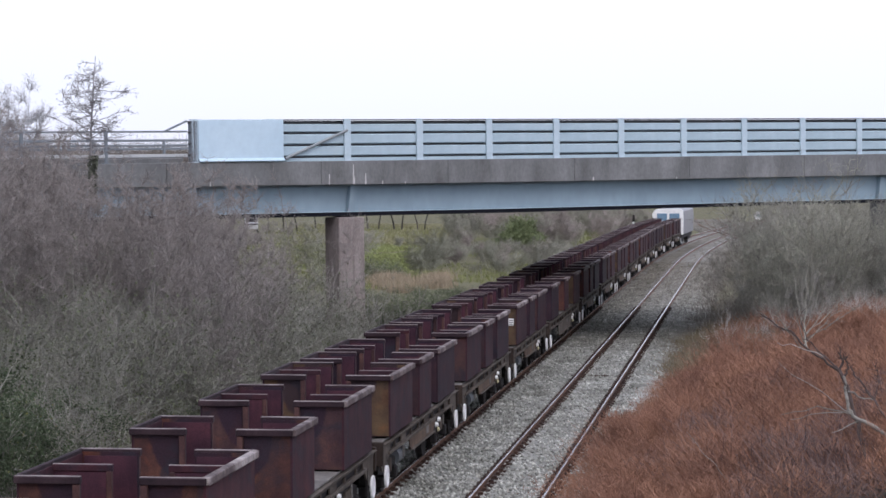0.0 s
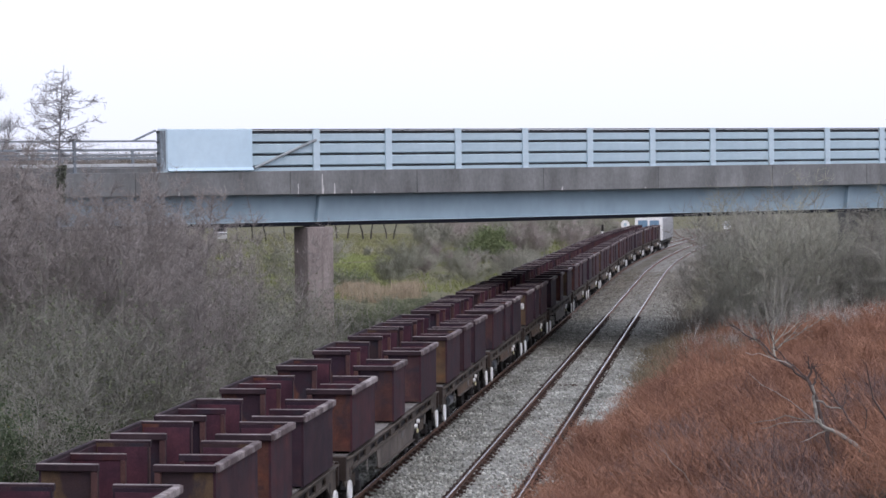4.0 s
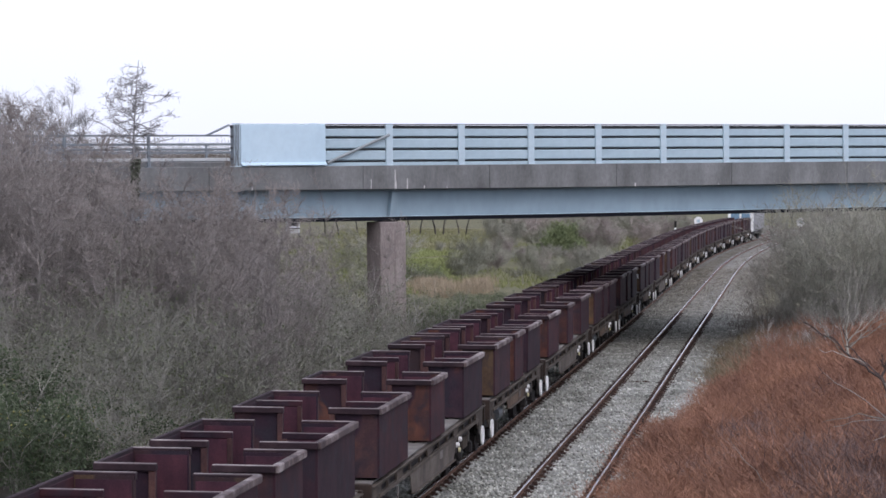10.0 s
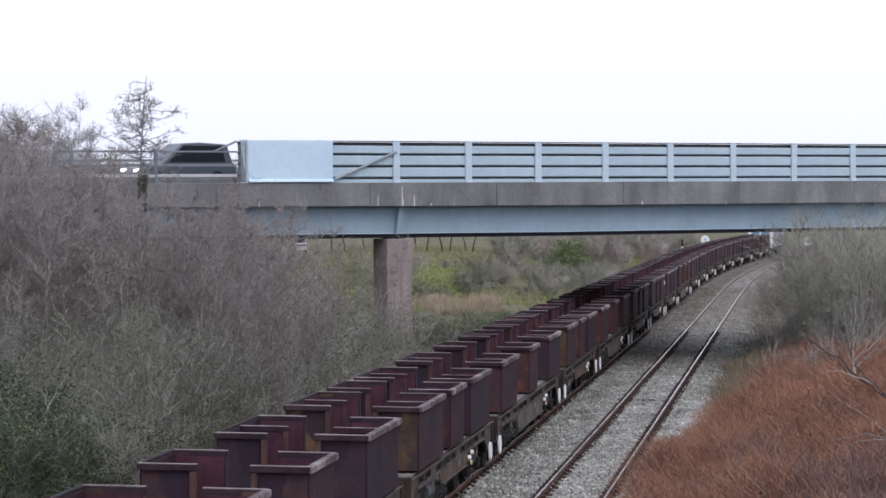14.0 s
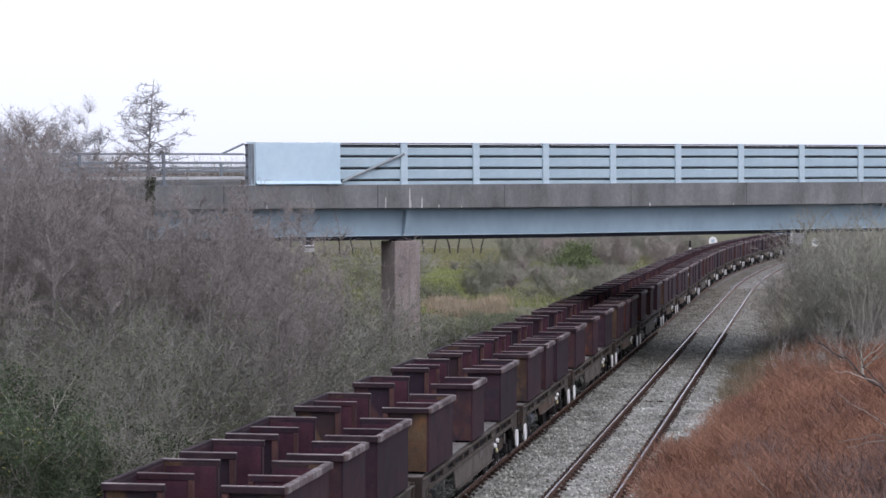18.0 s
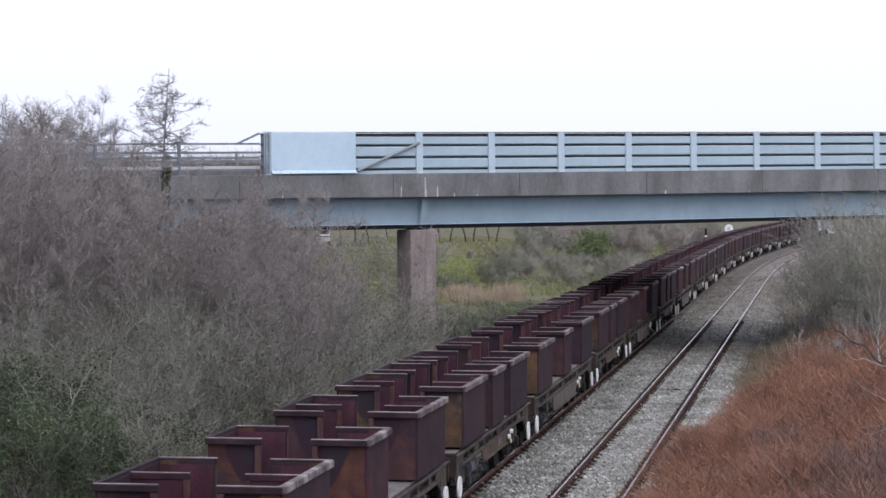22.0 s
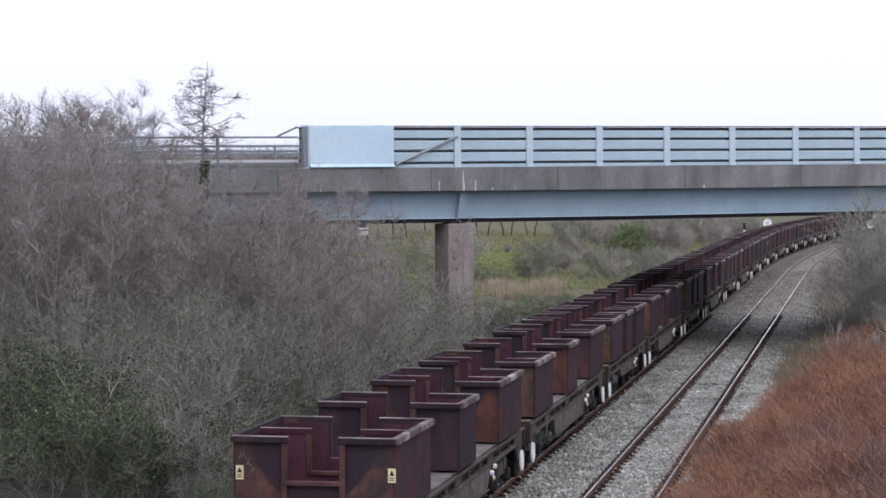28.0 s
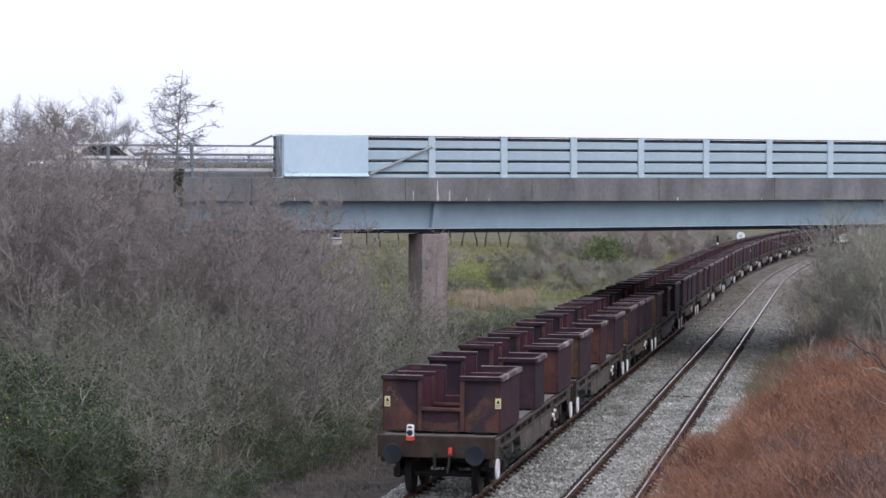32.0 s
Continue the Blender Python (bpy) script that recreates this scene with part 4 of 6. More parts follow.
# ---- cars on the bridge ----
CARS = []
HEADLIGHT = plain("headlight_glass", (0.8, 0.8, 0.78), 0.2)
HEADLIGHT.node_tree.nodes["Principled BSDF"].inputs["Emission Color"].default_value = (1.0, 0.98, 0.92, 1)
HEADLIGHT.node_tree.nodes["Principled BSDF"].inputs["Emission Strength"].default_value = 3.0


def build_car(label, paint, u, t, estate=False, roof=0.0):
    """A car that passes u metres along the parapet at t seconds, going left at a steady speed."""
    car = thing("car", label, "car", "cars on the bridge")
    m = plain("car_paint", paint, 0.3, 0.0, 0.6)
    glass = plain("car_glass", (0.02, 0.025, 0.03), 0.1)
    rear = 2.05 if estate else 1.75
    body = prism([(-2.12, 0.30), (2.1, 0.30), (2.15, 0.62), (2.05, 0.86), (rear, 0.93), (-0.95, 0.92), (-1.95, 0.74), (-2.15, 0.55)], -0.85, 0.85, "y")
    bmesh.ops.bevel(body, geom=list(body.edges), offset=0.06, segments=2, affect="EDGES", profile=0.5)
    part("body", body, m, car)
    cabin = prism([(-1.02, 0.90), (rear, 0.90), (rear - 0.28 if estate else 1.05, 1.43 + roof), (0.6, 1.50 + roof), (-0.15, 1.46 + roof)], -0.72, 0.72, "y")
    bmesh.ops.bevel(cabin, geom=list(cabin.edges), offset=0.05, segments=2, affect="EDGES", profile=0.5)
    part("cabin", cabin, m, car)
    for s in (-1, 1):
        part("side_window", prism([(-0.72, 0.97), (rear - 0.35, 0.97), (rear - 0.5 if estate else 0.85, 1.37 + roof), (-0.12, 1.37 + roof)], s * 0.725 - 0.008, s * 0.725 + 0.008, "y"), glass, car)
        for x in (-1.30, 1.28):
            w = part("wheel", rodded((x, s * 0.66, 0.31), (x, s * 0.86, 0.31), 0.31, n=20), BLACK, car)
            part("rim", rodded((x, s * 0.855, 0.31), (x, s * 0.875, 0.31), 0.19, n=14), SLOT, w)
        part("headlight", boxed((-2.06, s * 0.62, 0.66), (0.12, 0.30, 0.12), 0.03), HEADLIGHT, car, "lit headlight")
        part("tail_light", boxed((2.07, s * 0.66, 0.72), (0.10, 0.24, 0.14), 0.03), RED, car)
    CARS.append((car, u, t))


for paint, label, u, t, *shape in CAR_LIST:
    build_car(label, paint, u, t, *shape)


# ---- plants ----
BARK_RED = bark("reddish_twigs", (0.225, 0.199, 0.187), (0.350, 0.319, 0.300))
BARK_MAUVE = bark("mauve_twigs", (0.240, 0.206, 0.190), (0.358, 0.314, 0.290))
BARK_HAZE = bark("pale_hedge_twigs", (0.205, 0.202, 0.165), (0.318, 0.312, 0.258))
# roadside twigs, with the blue haze of distance put into the colour
BARK_BLUE = bark("hazed_blue_grey_twigs", (0.205, 0.205, 0.215), (0.33, 0.33, 0.345))
BARK_ALDER = bark("alder_twigs", (0.160, 0.155, 0.160), (0.275, 0.268, 0.274))
BARK_GREY = bark("grey_twigs", (0.200, 0.189, 0.168), (0.355, 0.340, 0.306))
BARK_OLIVE = bark("olive_twigs", (0.176, 0.175, 0.146), (0.304, 0.302, 0.256))
BARK_DARK = bark("dark_bark", (0.060, 0.055, 0.048), (0.12, 0.110, 0.095))
BARK_BROWN = bark("dark_sapling_bark", (0.071, 0.054, 0.050), (0.131, 0.105, 0.096))
BARK_PALE = bark("pale_branch", (0.300, 0.282, 0.258), (0.48, 0.455, 0.42))
LEAF = bark("evergreen_leaf", (0.040, 0.056, 0.034), (0.092, 0.120, 0.066))
LEAF_YELLOW = bark("yellowing_leaf", (0.20, 0.19, 0.06), (0.36, 0.33, 0.11))
BARK_SALLOW = bark("sallow_twigs", (0.165, 0.167, 0.126), (0.288, 0.288, 0.226))
BARK_THICKET = bark("thicket_twigs", (0.212, 0.206, 0.174), (0.350, 0.340, 0.292))
BARK_LIGHT = bark("light_sallow_twigs", (0.240, 0.240, 0.190), (0.400, 0.398, 0.325))
LEAF_IVY = bark("ivy_leaf", (0.085, 0.092, 0.070), (0.150, 0.158, 0.122))
LEAF_DULL = bark("bramble_leaf", (0.094, 0.112, 0.066), (0.178, 0.200, 0.118))
FERN = grain("dead_bracken", [(0.30, (0.182, 0.104, 0.082)), (0.48, (0.278, 0.150, 0.103)), (0.70, (0.370, 0.203, 0.134))], scale=0.55, fine=9.0, rough=0.9, bump=0.0, spec=0.1)
STALK = grain("mauve_stalks", [(0.25, (0.125, 0.085, 0.080)), (0.5, (0.175, 0.124, 0.114)), (0.8, (0.24, 0.185, 0.170))], scale=0.6, fine=9.0, rough=0.9, bump=0.0, spec=0.1)
STRAW = grain("dry_grass", [(0.25, (0.26, 0.205, 0.145)), (0.5, (0.37, 0.305, 0.22)), (0.8, (0.48, 0.405, 0.30))], scale=0.6, fine=9.0, rough=0.9, bump=0.0, spec=0.1)
LUSH = grain("lush_pasture_grass", [(0.25, (0.185, 0.212, 0.090)), (0.5, (0.250, 0.282, 0.115)), (0.8, (0.312, 0.338, 0.155))], scale=0.25, fine=8.0, rough=0.9, bump=0.0, spec=0.1)
OLIVE_WEED = grain("olive_dead_weeds", [(0.25, (0.150, 0.122, 0.082)), (0.5, (0.215, 0.182, 0.122)), (0.8, (0.290, 0.252, 0.175))], scale=0.6, fine=9.0, rough=0.9, bump=0.0, spec=0.1)
PALE_GRASS = grain("pale_field_grass", [(0.25, (0.205, 0.198, 0.112)), (0.5, (0.262, 0.252, 0.148)), (0.8, (0.32, 0.305, 0.19))], scale=0.25, fine=8.0, rough=0.9, bump=0.0, spec=0.1)
GRASS = grain("pasture_grass", [(0.25, (0.140, 0.150, 0.070)), (0.5, (0.215, 0.232, 0.095)), (0.8, (0.28, 0.295, 0.135))], scale=0.3, fine=8.0, rough=0.9, bump=0.0, spec=0.1)


class Sticks:
    """Collects tapered sticks, and leaves, and turns each kind into one mesh."""

    def __init__(self, seed):
        self.r = random.Random(seed)
        self.a, self.b, self.ra, self.rb, self.last = [], [], [], [], []

    def stick(self, p, d, n, length, r0, r1, wild=0.18, lift=0.0):
        """A bent stick of n pieces; returns the points along it with their directions."""
        out = []
        p = Vector(p)
        d = Vector(d).normalized()
        for i in range(n):
            r = self.r
            d = (d + Vector((r.gauss(0, wild), r.gauss(0, wild), r.gauss(0, wild * 0.7) + lift))).normalized()
            q = p + d * (length / n)
            k0, k1 = i / n, (i + 1) / n
            self.a.append(p[:]), self.b.append(q[:])
            self.ra.append(r0 + (r1 - r0) * k0), self.rb.append(r0 + (r1 - r0) * k1)
            self.last.append(i == n - 1)
            out.append((q, d))
            p = q
        return out

    def mesh(self, name, material, parent, tips=False, flat=False):
        """One mesh of all the sticks; tips: their last pieces end in a point; flat: far-off sticks of a single strip."""
        a, b = np.array(self.a), np.array(self.b)
        ra, rb = np.array(self.ra), np.array(self.rb)
        d = b - a
        d /= np.linalg.norm(d, axis=1)[:, None] + 1e-9
        ref = np.where(np.abs(d[:, 2:3]) > 0.8, np.array([[1.0, 0, 0]]), np.array([[0, 0, 1.0]]))
        u = np.cross(d, ref)
        u /= np.linalg.norm(u, axis=1)[:, None] + 1e-9
        v = np.cross(d, u)
        if flat:
            w = u * 0.6 + v * 0.8
            verts = np.stack([a - w * ra[:, None], a + w * ra[:, None], b + w * rb[:, None], b - w * rb[:, None]], 1)
            return from_arrays(name, verts, 4 * np.arange(len(a))[:, None] + np.arange(4)[None], material, parent)
        rings = []
        for c, r in ((a, ra), (b, rb)):
            for k in range(3):
                an = k * math.tau / 3
                rings.append(c + (u * math.cos(an) + v * math.sin(an)) * r[:, None])
        verts = np.stack(rings, 1)
        if not tips:
            f = np.array([(0, 1, 4, 3), (1, 2, 5, 4), (2, 0, 3, 5)])
            return from_arrays(name, verts, (f[None] + 6 * np.arange(len(a))[:, None, None]).reshape(-1, 4), material, parent)
        last = np.array(self.last)
        whole, point = verts[~last], np.concatenate([verts[last][:, :3], b[last][:, None]], 1)
        f = np.array([(0, 1, 4), (0, 4, 3), (1, 2, 5), (1, 5, 4), (2, 0, 3), (2, 3, 5)])
        g = np.array([(0, 1, 3), (1, 2, 3), (2, 0, 3)])
        faces = np.concatenate([(f[None] + 6 * np.arange(len(whole))[:, None, None]).reshape(-1, 3),
                                (g[None] + 6 * len(whole) + 4 * np.arange(len(point))[:, None, None]).reshape(-1, 3)])
        return from_arrays(name, np.concatenate([whole.reshape(-1, 3), point.reshape(-1, 3)]), faces, material, parent)


def leaf_mesh(name, spots, size, material, parent, seed):
    """Small folded leaves at the given spots."""
    rng = np.random.default_rng(seed)
    p = np.asarray(spots)
    k = len(p)
    d = rng.normal(size=(k, 3))
    d /= np.linalg.norm(d, axis=1)[:, None]
    u = np.cross(d, rng.normal(size=(k, 3)))
    u /= np.linalg.norm(u, axis=1)[:, None] + 1e-9
    w = np.cross(d, u)
    s = size * rng.uniform(0.6, 1.3, (k, 1))
    verts = np.stack([p - d * s, p + u * s * 0.55 + w * s * 0.2, p + d * s, p - u * s * 0.55 + w * s * 0.2], 1)
    f = np.array([(0, 1, 2), (0, 2, 3)])
    faces = (f[None] + 4 * np.arange(k)[:, None, None]).reshape(-1, 3)
    return from_arrays(name, verts, faces, material, parent)


def shrub(name, label, category, seed, height, width, stems, branches, twigs, bark_stem, bark_twig, thick=0.03, lean=0.5, lift=0.04,
          twig_len=0.5, fine=0.007, leaves=0, leaf_mat=None, leaf_size=0.05, group="", low=0.25, flat=False):
    """A many-stemmed bare shrub, with leaves if asked."""
    ob = thing(name, label, category, group)
    main, fringe = Sticks(seed), Sticks(seed + 1)
    r = main.r
    spots = []
    for _ in range(stems):
        a = r.uniform(0, math.tau)
        base = Vector((math.cos(a), math.sin(a), 0)) * r.uniform(0, width * 0.04)
        d = Vector((math.cos(a) * lean * r.uniform(0.2, 1.2), math.sin(a) * lean * r.uniform(0.2, 1.2), 1.0))
        h = height * r.uniform(0.6, 1.02)
        line = main.stick(base - Vector((0, 0, 0.3)), d, 6, h, thick * r.uniform(0.7, 1.2), 0.008, 0.12, lift)
        for _ in range(branches):
            k = min(5, int(6 * r.uniform(low, 1.0)))
            q, dd = line[k]
            sd = (dd * 0.8 + Vector((r.gauss(0, 0.7), r.gauss(0, 0.7), r.gauss(0.1, 0.35)))).normalized()
            bl = main.stick(q, sd, 3, h * r.uniform(0.16, 0.34), 0.014, 0.006, 0.16, lift)
            for _ in range(twigs):
                q2, d2 = bl[r.randrange(3)]
                td = (d2 * 0.7 + Vector((r.gauss(0, 0.6), r.gauss(0, 0.6), r.gauss(0.15, 0.5)))).normalized()
                tl = fringe.stick(q2, td, 2, twig_len * r.uniform(0.5, 1.3), fine, fine * 0.5, 0.2, lift)
                spots.append(tl[-1][0])
                spots.append(tl[0][0])
    main.mesh("trunk", bark_stem, ob)
    fringe.mesh("crown", bark_twig, ob, tips=not flat, flat=flat)
    if leaves:
        pick = [r.choice(spots) + Vector((r.gauss(0, 0.12), r.gauss(0, 0.12), r.gauss(0, 0.1))) for _ in range(leaves)]
        leaf_mesh("foliage", pick, leaf_size, leaf_mat, ob, seed)
    return ob


def settle(x, y, turn, scale=1.0, tall=1.0):
    return pose(x, y, ground_z(x, y) - 0.02, 0, 0, turn) @ Matrix.Diagonal((scale, scale, scale * tall, 1))


def spread(kinds, spots, rng, lo=0.8, hi=1.2):
    """Stand copies of the kinds at the spots."""
    used = set()
    for x, y, s in spots:
        k = rng.choice(kinds)
        m = settle(x, y, rng.uniform(0, 360), s * rng.uniform(lo, hi), rng.uniform(0.9, 1.12))
        if k.name not in used:
            used.add(k.name)
            k.matrix_basis = m
        else:
            o = copy_thing(k, Matrix.Identity(4))
            o.matrix_basis = m


def clear_of_bridge(x, y, pad=1.0):
    d = Vector((x - BRIDGE[0], y - BRIDGE[1], 0))
    return not (-pad < d.dot(BN) < 13.3 + pad)


def before_bridge(x, y, pad):
    """On the camera's side of the bridge, pad metres clear of it."""
    return Vector((x - BRIDGE[0], y - BRIDGE[1], 0)).dot(BN) < -pad


def ivy_tree():
    """A leafless alder with an ivy-clad trunk and short level boughs."""
    ob = thing("alder_tree", "leafless alder with level boughs and ivy round its trunk", "tree")
    main, fringe = Sticks(71), Sticks(72)
    r = main.r
    h = 11.6
    pts = main.stick((0, 0, -0.4), (0.02, 0, 1), 16, h, 0.13, 0.012, 0.022, 0.05)
    cones = []
    for _ in range(66):
        k = 1.0 - 0.285 * r.random() ** 0.8
        j = min(14, int(k * 15))
        q = pts[j][0].lerp(pts[j + 1][0], min(1.0, k * 15 - j))
        a = r.uniform(0, math.tau)
        length = (0.10 + 8.0 * min(0.125, 1.0 - k) + 2.6 * max(0.0, 0.875 - k)) * r.choice((0.45, 0.7, 0.85, 1.0, 1.12))
        dd = Vector((math.cos(a), math.sin(a), r.uniform(-0.2, 0.3)))
        bl = main.stick(q, dd, 7, length, 0.018 * (1.5 - k) + 0.005, 0.005, 0.24, 0.03)
        side = []
        for _ in range(3):
            q2, d2 = bl[r.randrange(2, 7)]
            side += main.stick(q2, d2 + Vector((r.gauss(0, 0.6), r.gauss(0, 0.6), r.gauss(0.1, 0.4))), 3, length * r.uniform(0.2, 0.42), 0.007, 0.004, 0.25)
        for _ in range(int(6 + 15 * length)):
            q2, d2 = r.choice(bl[2:] + bl[4:] + side)
            td = d2 * 0.7 + Vector((r.gauss(0, 0.7), r.gauss(0, 0.7), r.gauss(0.05, 0.5)))
            tw = fringe.stick(q2, td, 2, r.uniform(0.08, 0.26), 0.0065, 0.004, 0.3, 0.03)
            for _ in range(2):
                if r.random() < 0.75:
                    cones.append(tw[r.randrange(2)][0] + Vector((r.gauss(0, 0.03), r.gauss(0, 0.03), r.gauss(-0.02, 0.03))))
    leaf_mesh("fine_crown", cones, 0.020, BARK_ALDER, ob, 6)
    main.mesh("trunk", BARK_ALDER, ob)
    fringe.mesh("crown", BARK_ALDER, ob)
    spots = []
    for _ in range(480):
        z = r.uniform(6.5, 8.1) - 0.2
        a = r.uniform(0, math.tau)
        w = (0.19 + 0.05 * math.sin(z * 1.7)) * (1.0 - 0.06 * z) * r.uniform(0.6, 1.35)
        spots.append(Vector((math.cos(a) * w, math.sin(a) * w, z)))
    leaf_mesh("ivy", spots, 0.075, LEAF_IVY, ob, 5)
    ob.matrix_basis = settle(-21.03, 74.0, 30, 1.0)


def young_tree(seed, name="sapling", label="slender leafless sapling with a haze of reddish-brown twigs", group="leafless saplings", bark_mat=None, fine=0.0048, twigs=13):
    """A slender bare sapling whose fine crooked twigs make a haze."""
    ob = thing(name, label, "tree", group)
    main, fringe = Sticks(seed * 3), Sticks(seed * 3 + 1)
    r = main.r
    for s in range(2):
        h = 6.2 * (1.0 if s == 0 else r.uniform(0.6, 0.9))
        a = r.uniform(0, math.tau)
        lean = 0.05 + 0.16 * s
        line = main.stick((0, 0, -0.3), (math.cos(a) * lean, math.sin(a) * lean, 1), 12, h, 0.026, 0.007, 0.07, 0.03)
        for _ in range(36):
            f = r.uniform(0.12, 0.99)
            q = line[min(11, int(12 * f))][0]
            an = r.uniform(0, math.tau)
            bd = Vector((math.cos(an), math.sin(an), r.uniform(0.3, 1.3)))
            bl = main.stick(q, bd, 4, (1.25 - 0.70 * f) * r.uniform(0.45, 1.1), 0.010 if bark_mat is None else 0.007, 0.004, 0.20, 0.06)
            for _ in range(twigs):
                q2, d2 = bl[r.randrange(4)]
                td = d2 * 0.6 + Vector((r.gauss(0, 0.75), r.gauss(0, 0.75), r.gauss(0.25, 0.55)))
                fringe.stick(q2, td, 2, r.uniform(0.10, 0.40), fine, fine * 0.6, 0.22, 0.05)
    main.mesh("trunk", bark_mat or BARK_RED, ob)
    fringe.mesh("crown", bark_mat or BARK_RED, ob, tips=bark_mat is None, flat=bark_mat is not None)
    return ob


def forked_shrub(seed):
    """A pale sallow whose limbs fork again and again."""
    ob = thing("pale_sallow", "spreading pale-limbed leafless sallow above the bracken", "shrub", "pale sallows")
    main, fringe = Sticks(seed), Sticks(seed + 7)
    r = main.r

    def grow(p, d, length, thick, level):
        into = main if level < 3 else fringe
        line = into.stick(p, d, 4, length, thick, thick * 0.68, 0.13, 0.03)
        if level == 5:
            return
        for k in ((3, 3, 2) if level < 3 else (3, 2, 1)):
            if r.random() < 0.86:
                q, dd = line[k]
                side = Vector((r.gauss(0, 1), r.gauss(0, 1), r.gauss(0.1, 0.5)))
                grow(q, dd + side.normalized() * r.uniform(0.35, 0.75), length * r.uniform(0.55, 0.85), thick * 0.62, level + 1)

    for i in range(11):
        a = i * math.tau / 11 + r.uniform(-0.3, 0.3)
        lean = r.uniform(0.5, 1.5)
        grow(Vector((0, 0, -0.2)), Vector((math.cos(a) * lean, math.sin(a) * lean, 1)), r.uniform(0.65, 1.05), 0.015, 0)
    main.mesh("trunk", BARK_PALE, ob)
    fringe.mesh("crown", BARK_PALE, ob)
    return ob


def thickets():
    rng = random.Random(21)
    saplings = [young_tree(100 + i) for i in range(5)]
    willows = [shrub("willow_shrub", "leafless grey willow shrub with arching stems", "shrub", 200 + i, 3.7, 2.6, 9, 8, 6, BARK_GREY, BARK_OLIVE,
                     thick=0.020, lean=0.75, lift=-0.01, twig_len=0.6, fine=0.006, leaves=450, leaf_mat=LEAF_DULL, leaf_size=0.04, group="grey willow shrubs") for i in range(4)]
    brambles = [shrub("bramble_thicket", "low tangled bramble with a few dull green leaves", "shrub", 300 + i, 1.9, 2.2, 11, 5, 5, BARK_OLIVE, BARK_OLIVE,
                      thick=0.012, lean=1.2, lift=-0.09, twig_len=0.4, fine=0.006, leaves=1500, leaf_mat=LEAF_DULL, leaf_size=0.05, group="brambles") for i in range(3)]
    greens = [shrub("evergreen_shrub", "dark evergreen shrub with glossy leaves among bare twigs", "shrub", 400 + i, 3.0, 2.4, 8, 7, 6, BARK_GREY, BARK_SALLOW,
                    thick=0.022, lean=0.8, lift=0.0, twig_len=0.5, fine=0.006, leaves=5200, leaf_mat=LEAF, leaf_size=0.043, group="evergreen shrubs") for i in range(3)]
    for i, ob in enumerate(greens):
        dots = [Vector((rng.gauss(0, 0.7), rng.gauss(0, 0.7), rng.uniform(0.6, 2.3))) for _ in range(60)]
        leaf_mesh("yellow_foliage", dots, 0.045, LEAF_YELLOW, ob, 410 + i)
    # saplings before the bridge, lower towards the line, tallest far to the left
    spots = []
    while len(spots) < 208:
        x, y = rng.uniform(-36, -15.0), rng.uniform(64, 97)
        k = x / y
        low = 0.84 if y < 77 and abs(k + 0.2843) < 0.014 else 1.0
        if before_bridge(x, y, 1.2) and k > -0.39 and rng.random() < smooth(-0.170, -0.235, k) + 0.05:
            spots.append((x, y, np.interp(-k, (0.183, 0.196, 0.202, 0.209, 0.234, 0.25, 0.284, 0.320, 0.331, 0.37), (3.2, 3.2, 5.6, 6.5, 7.0, 7.3, 7.5, 8.0, 8.7, 8.8)) / 6.2 * low))
    spots += [(-0.2843 * y + dx, y, s) for y, dx, s in ((69.0, 0.2, 1.08), (70.5, -0.4, 1.12), (71.5, 0.5, 1.10), (72.6, -0.1, 1.14), (72.0, -0.9, 1.1), (68.0, -0.2, 1.05), (69.8, 0.6, 1.12), (71.0, 0.05, 1.14), (70.0, -0.8, 1.1))]
    spots += [(-y * k, y, 8.9 / 6.2) for k, y in ((0.330, 71), (0.334, 74), (0.338, 69), (0.341, 73), (0.345, 70.5), (0.349, 75), (0.353, 71), (0.357, 68.5), (0.361, 73), (0.366, 70))]
    for _ in range(44):
        y = rng.uniform(66, 84)
        k = rng.uniform(0.300, 0.385)
        spots.append((-k * y, y, np.interp(k, (0.300, 0.318, 0.335, 0.385), (6.9, 8.0, 9.0, 9.3)) / 6.2))
    spread(saplings, spots, rng, 0.80, 1.03)
    # closer-twigged ones in front of the parapet's end
    more = random.Random(211)
    close = [young_tree(160 + i, twigs=30) for i in range(2)]
    spots = []
    while len(spots) < 46:
        y, k = more.uniform(65, 81), more.uniform(0.250, 0.325)
        if abs(k - 0.2820) > 0.010 and before_bridge(-k * y, y, 1.2) and more.random() < smooth(0.240, 0.265, k):
            spots.append((-k * y, y, (np.interp(k, (0.250, 0.272, 0.293, 0.32), (6.6, 6.9, 7.6, 8.3)) + more.uniform(-0.4, 0.3)) / 6.2))
    spread(close, spots, more, 0.85, 1.03)
    rows = [young_tree(140 + i, "roadside_tree", "leafless roadside tree behind the bridge railing", "roadside trees", BARK_BLUE, 0.0042, 22) for i in range(4)]
    spots = []
    for _ in range(84):
        y = rng.uniform(135, 175)
        k = 0.312 + 0.10 * rng.random()
        top = 7.15 + y / 4200 * np.interp(k, (0.31, 0.325, 0.34, 0.35, 0.41), (110, 165, 130, 150, 170))
        spots.append((-k * y, y, (top + 0.4) / 6.2))
    spread(rows, spots, rng, 0.85, 1.02)
    hedge = [copy_thing(k, Matrix.Identity(4)) for k in saplings[:3]]
    spots = []
    for _ in range(46):
        y = rng.uniform(132, 170)
        k = rng.uniform(0.256, 0.325)
        top = 7.15 + y / 4200 * np.interp(k, (0.256, 0.268, 0.30, 0.325), (22, 44, 66, 95))
        spots.append((-k * y, y, (top + 0.4) / 6.2))
    spread(hedge, spots, rng, 0.85, 1.02)
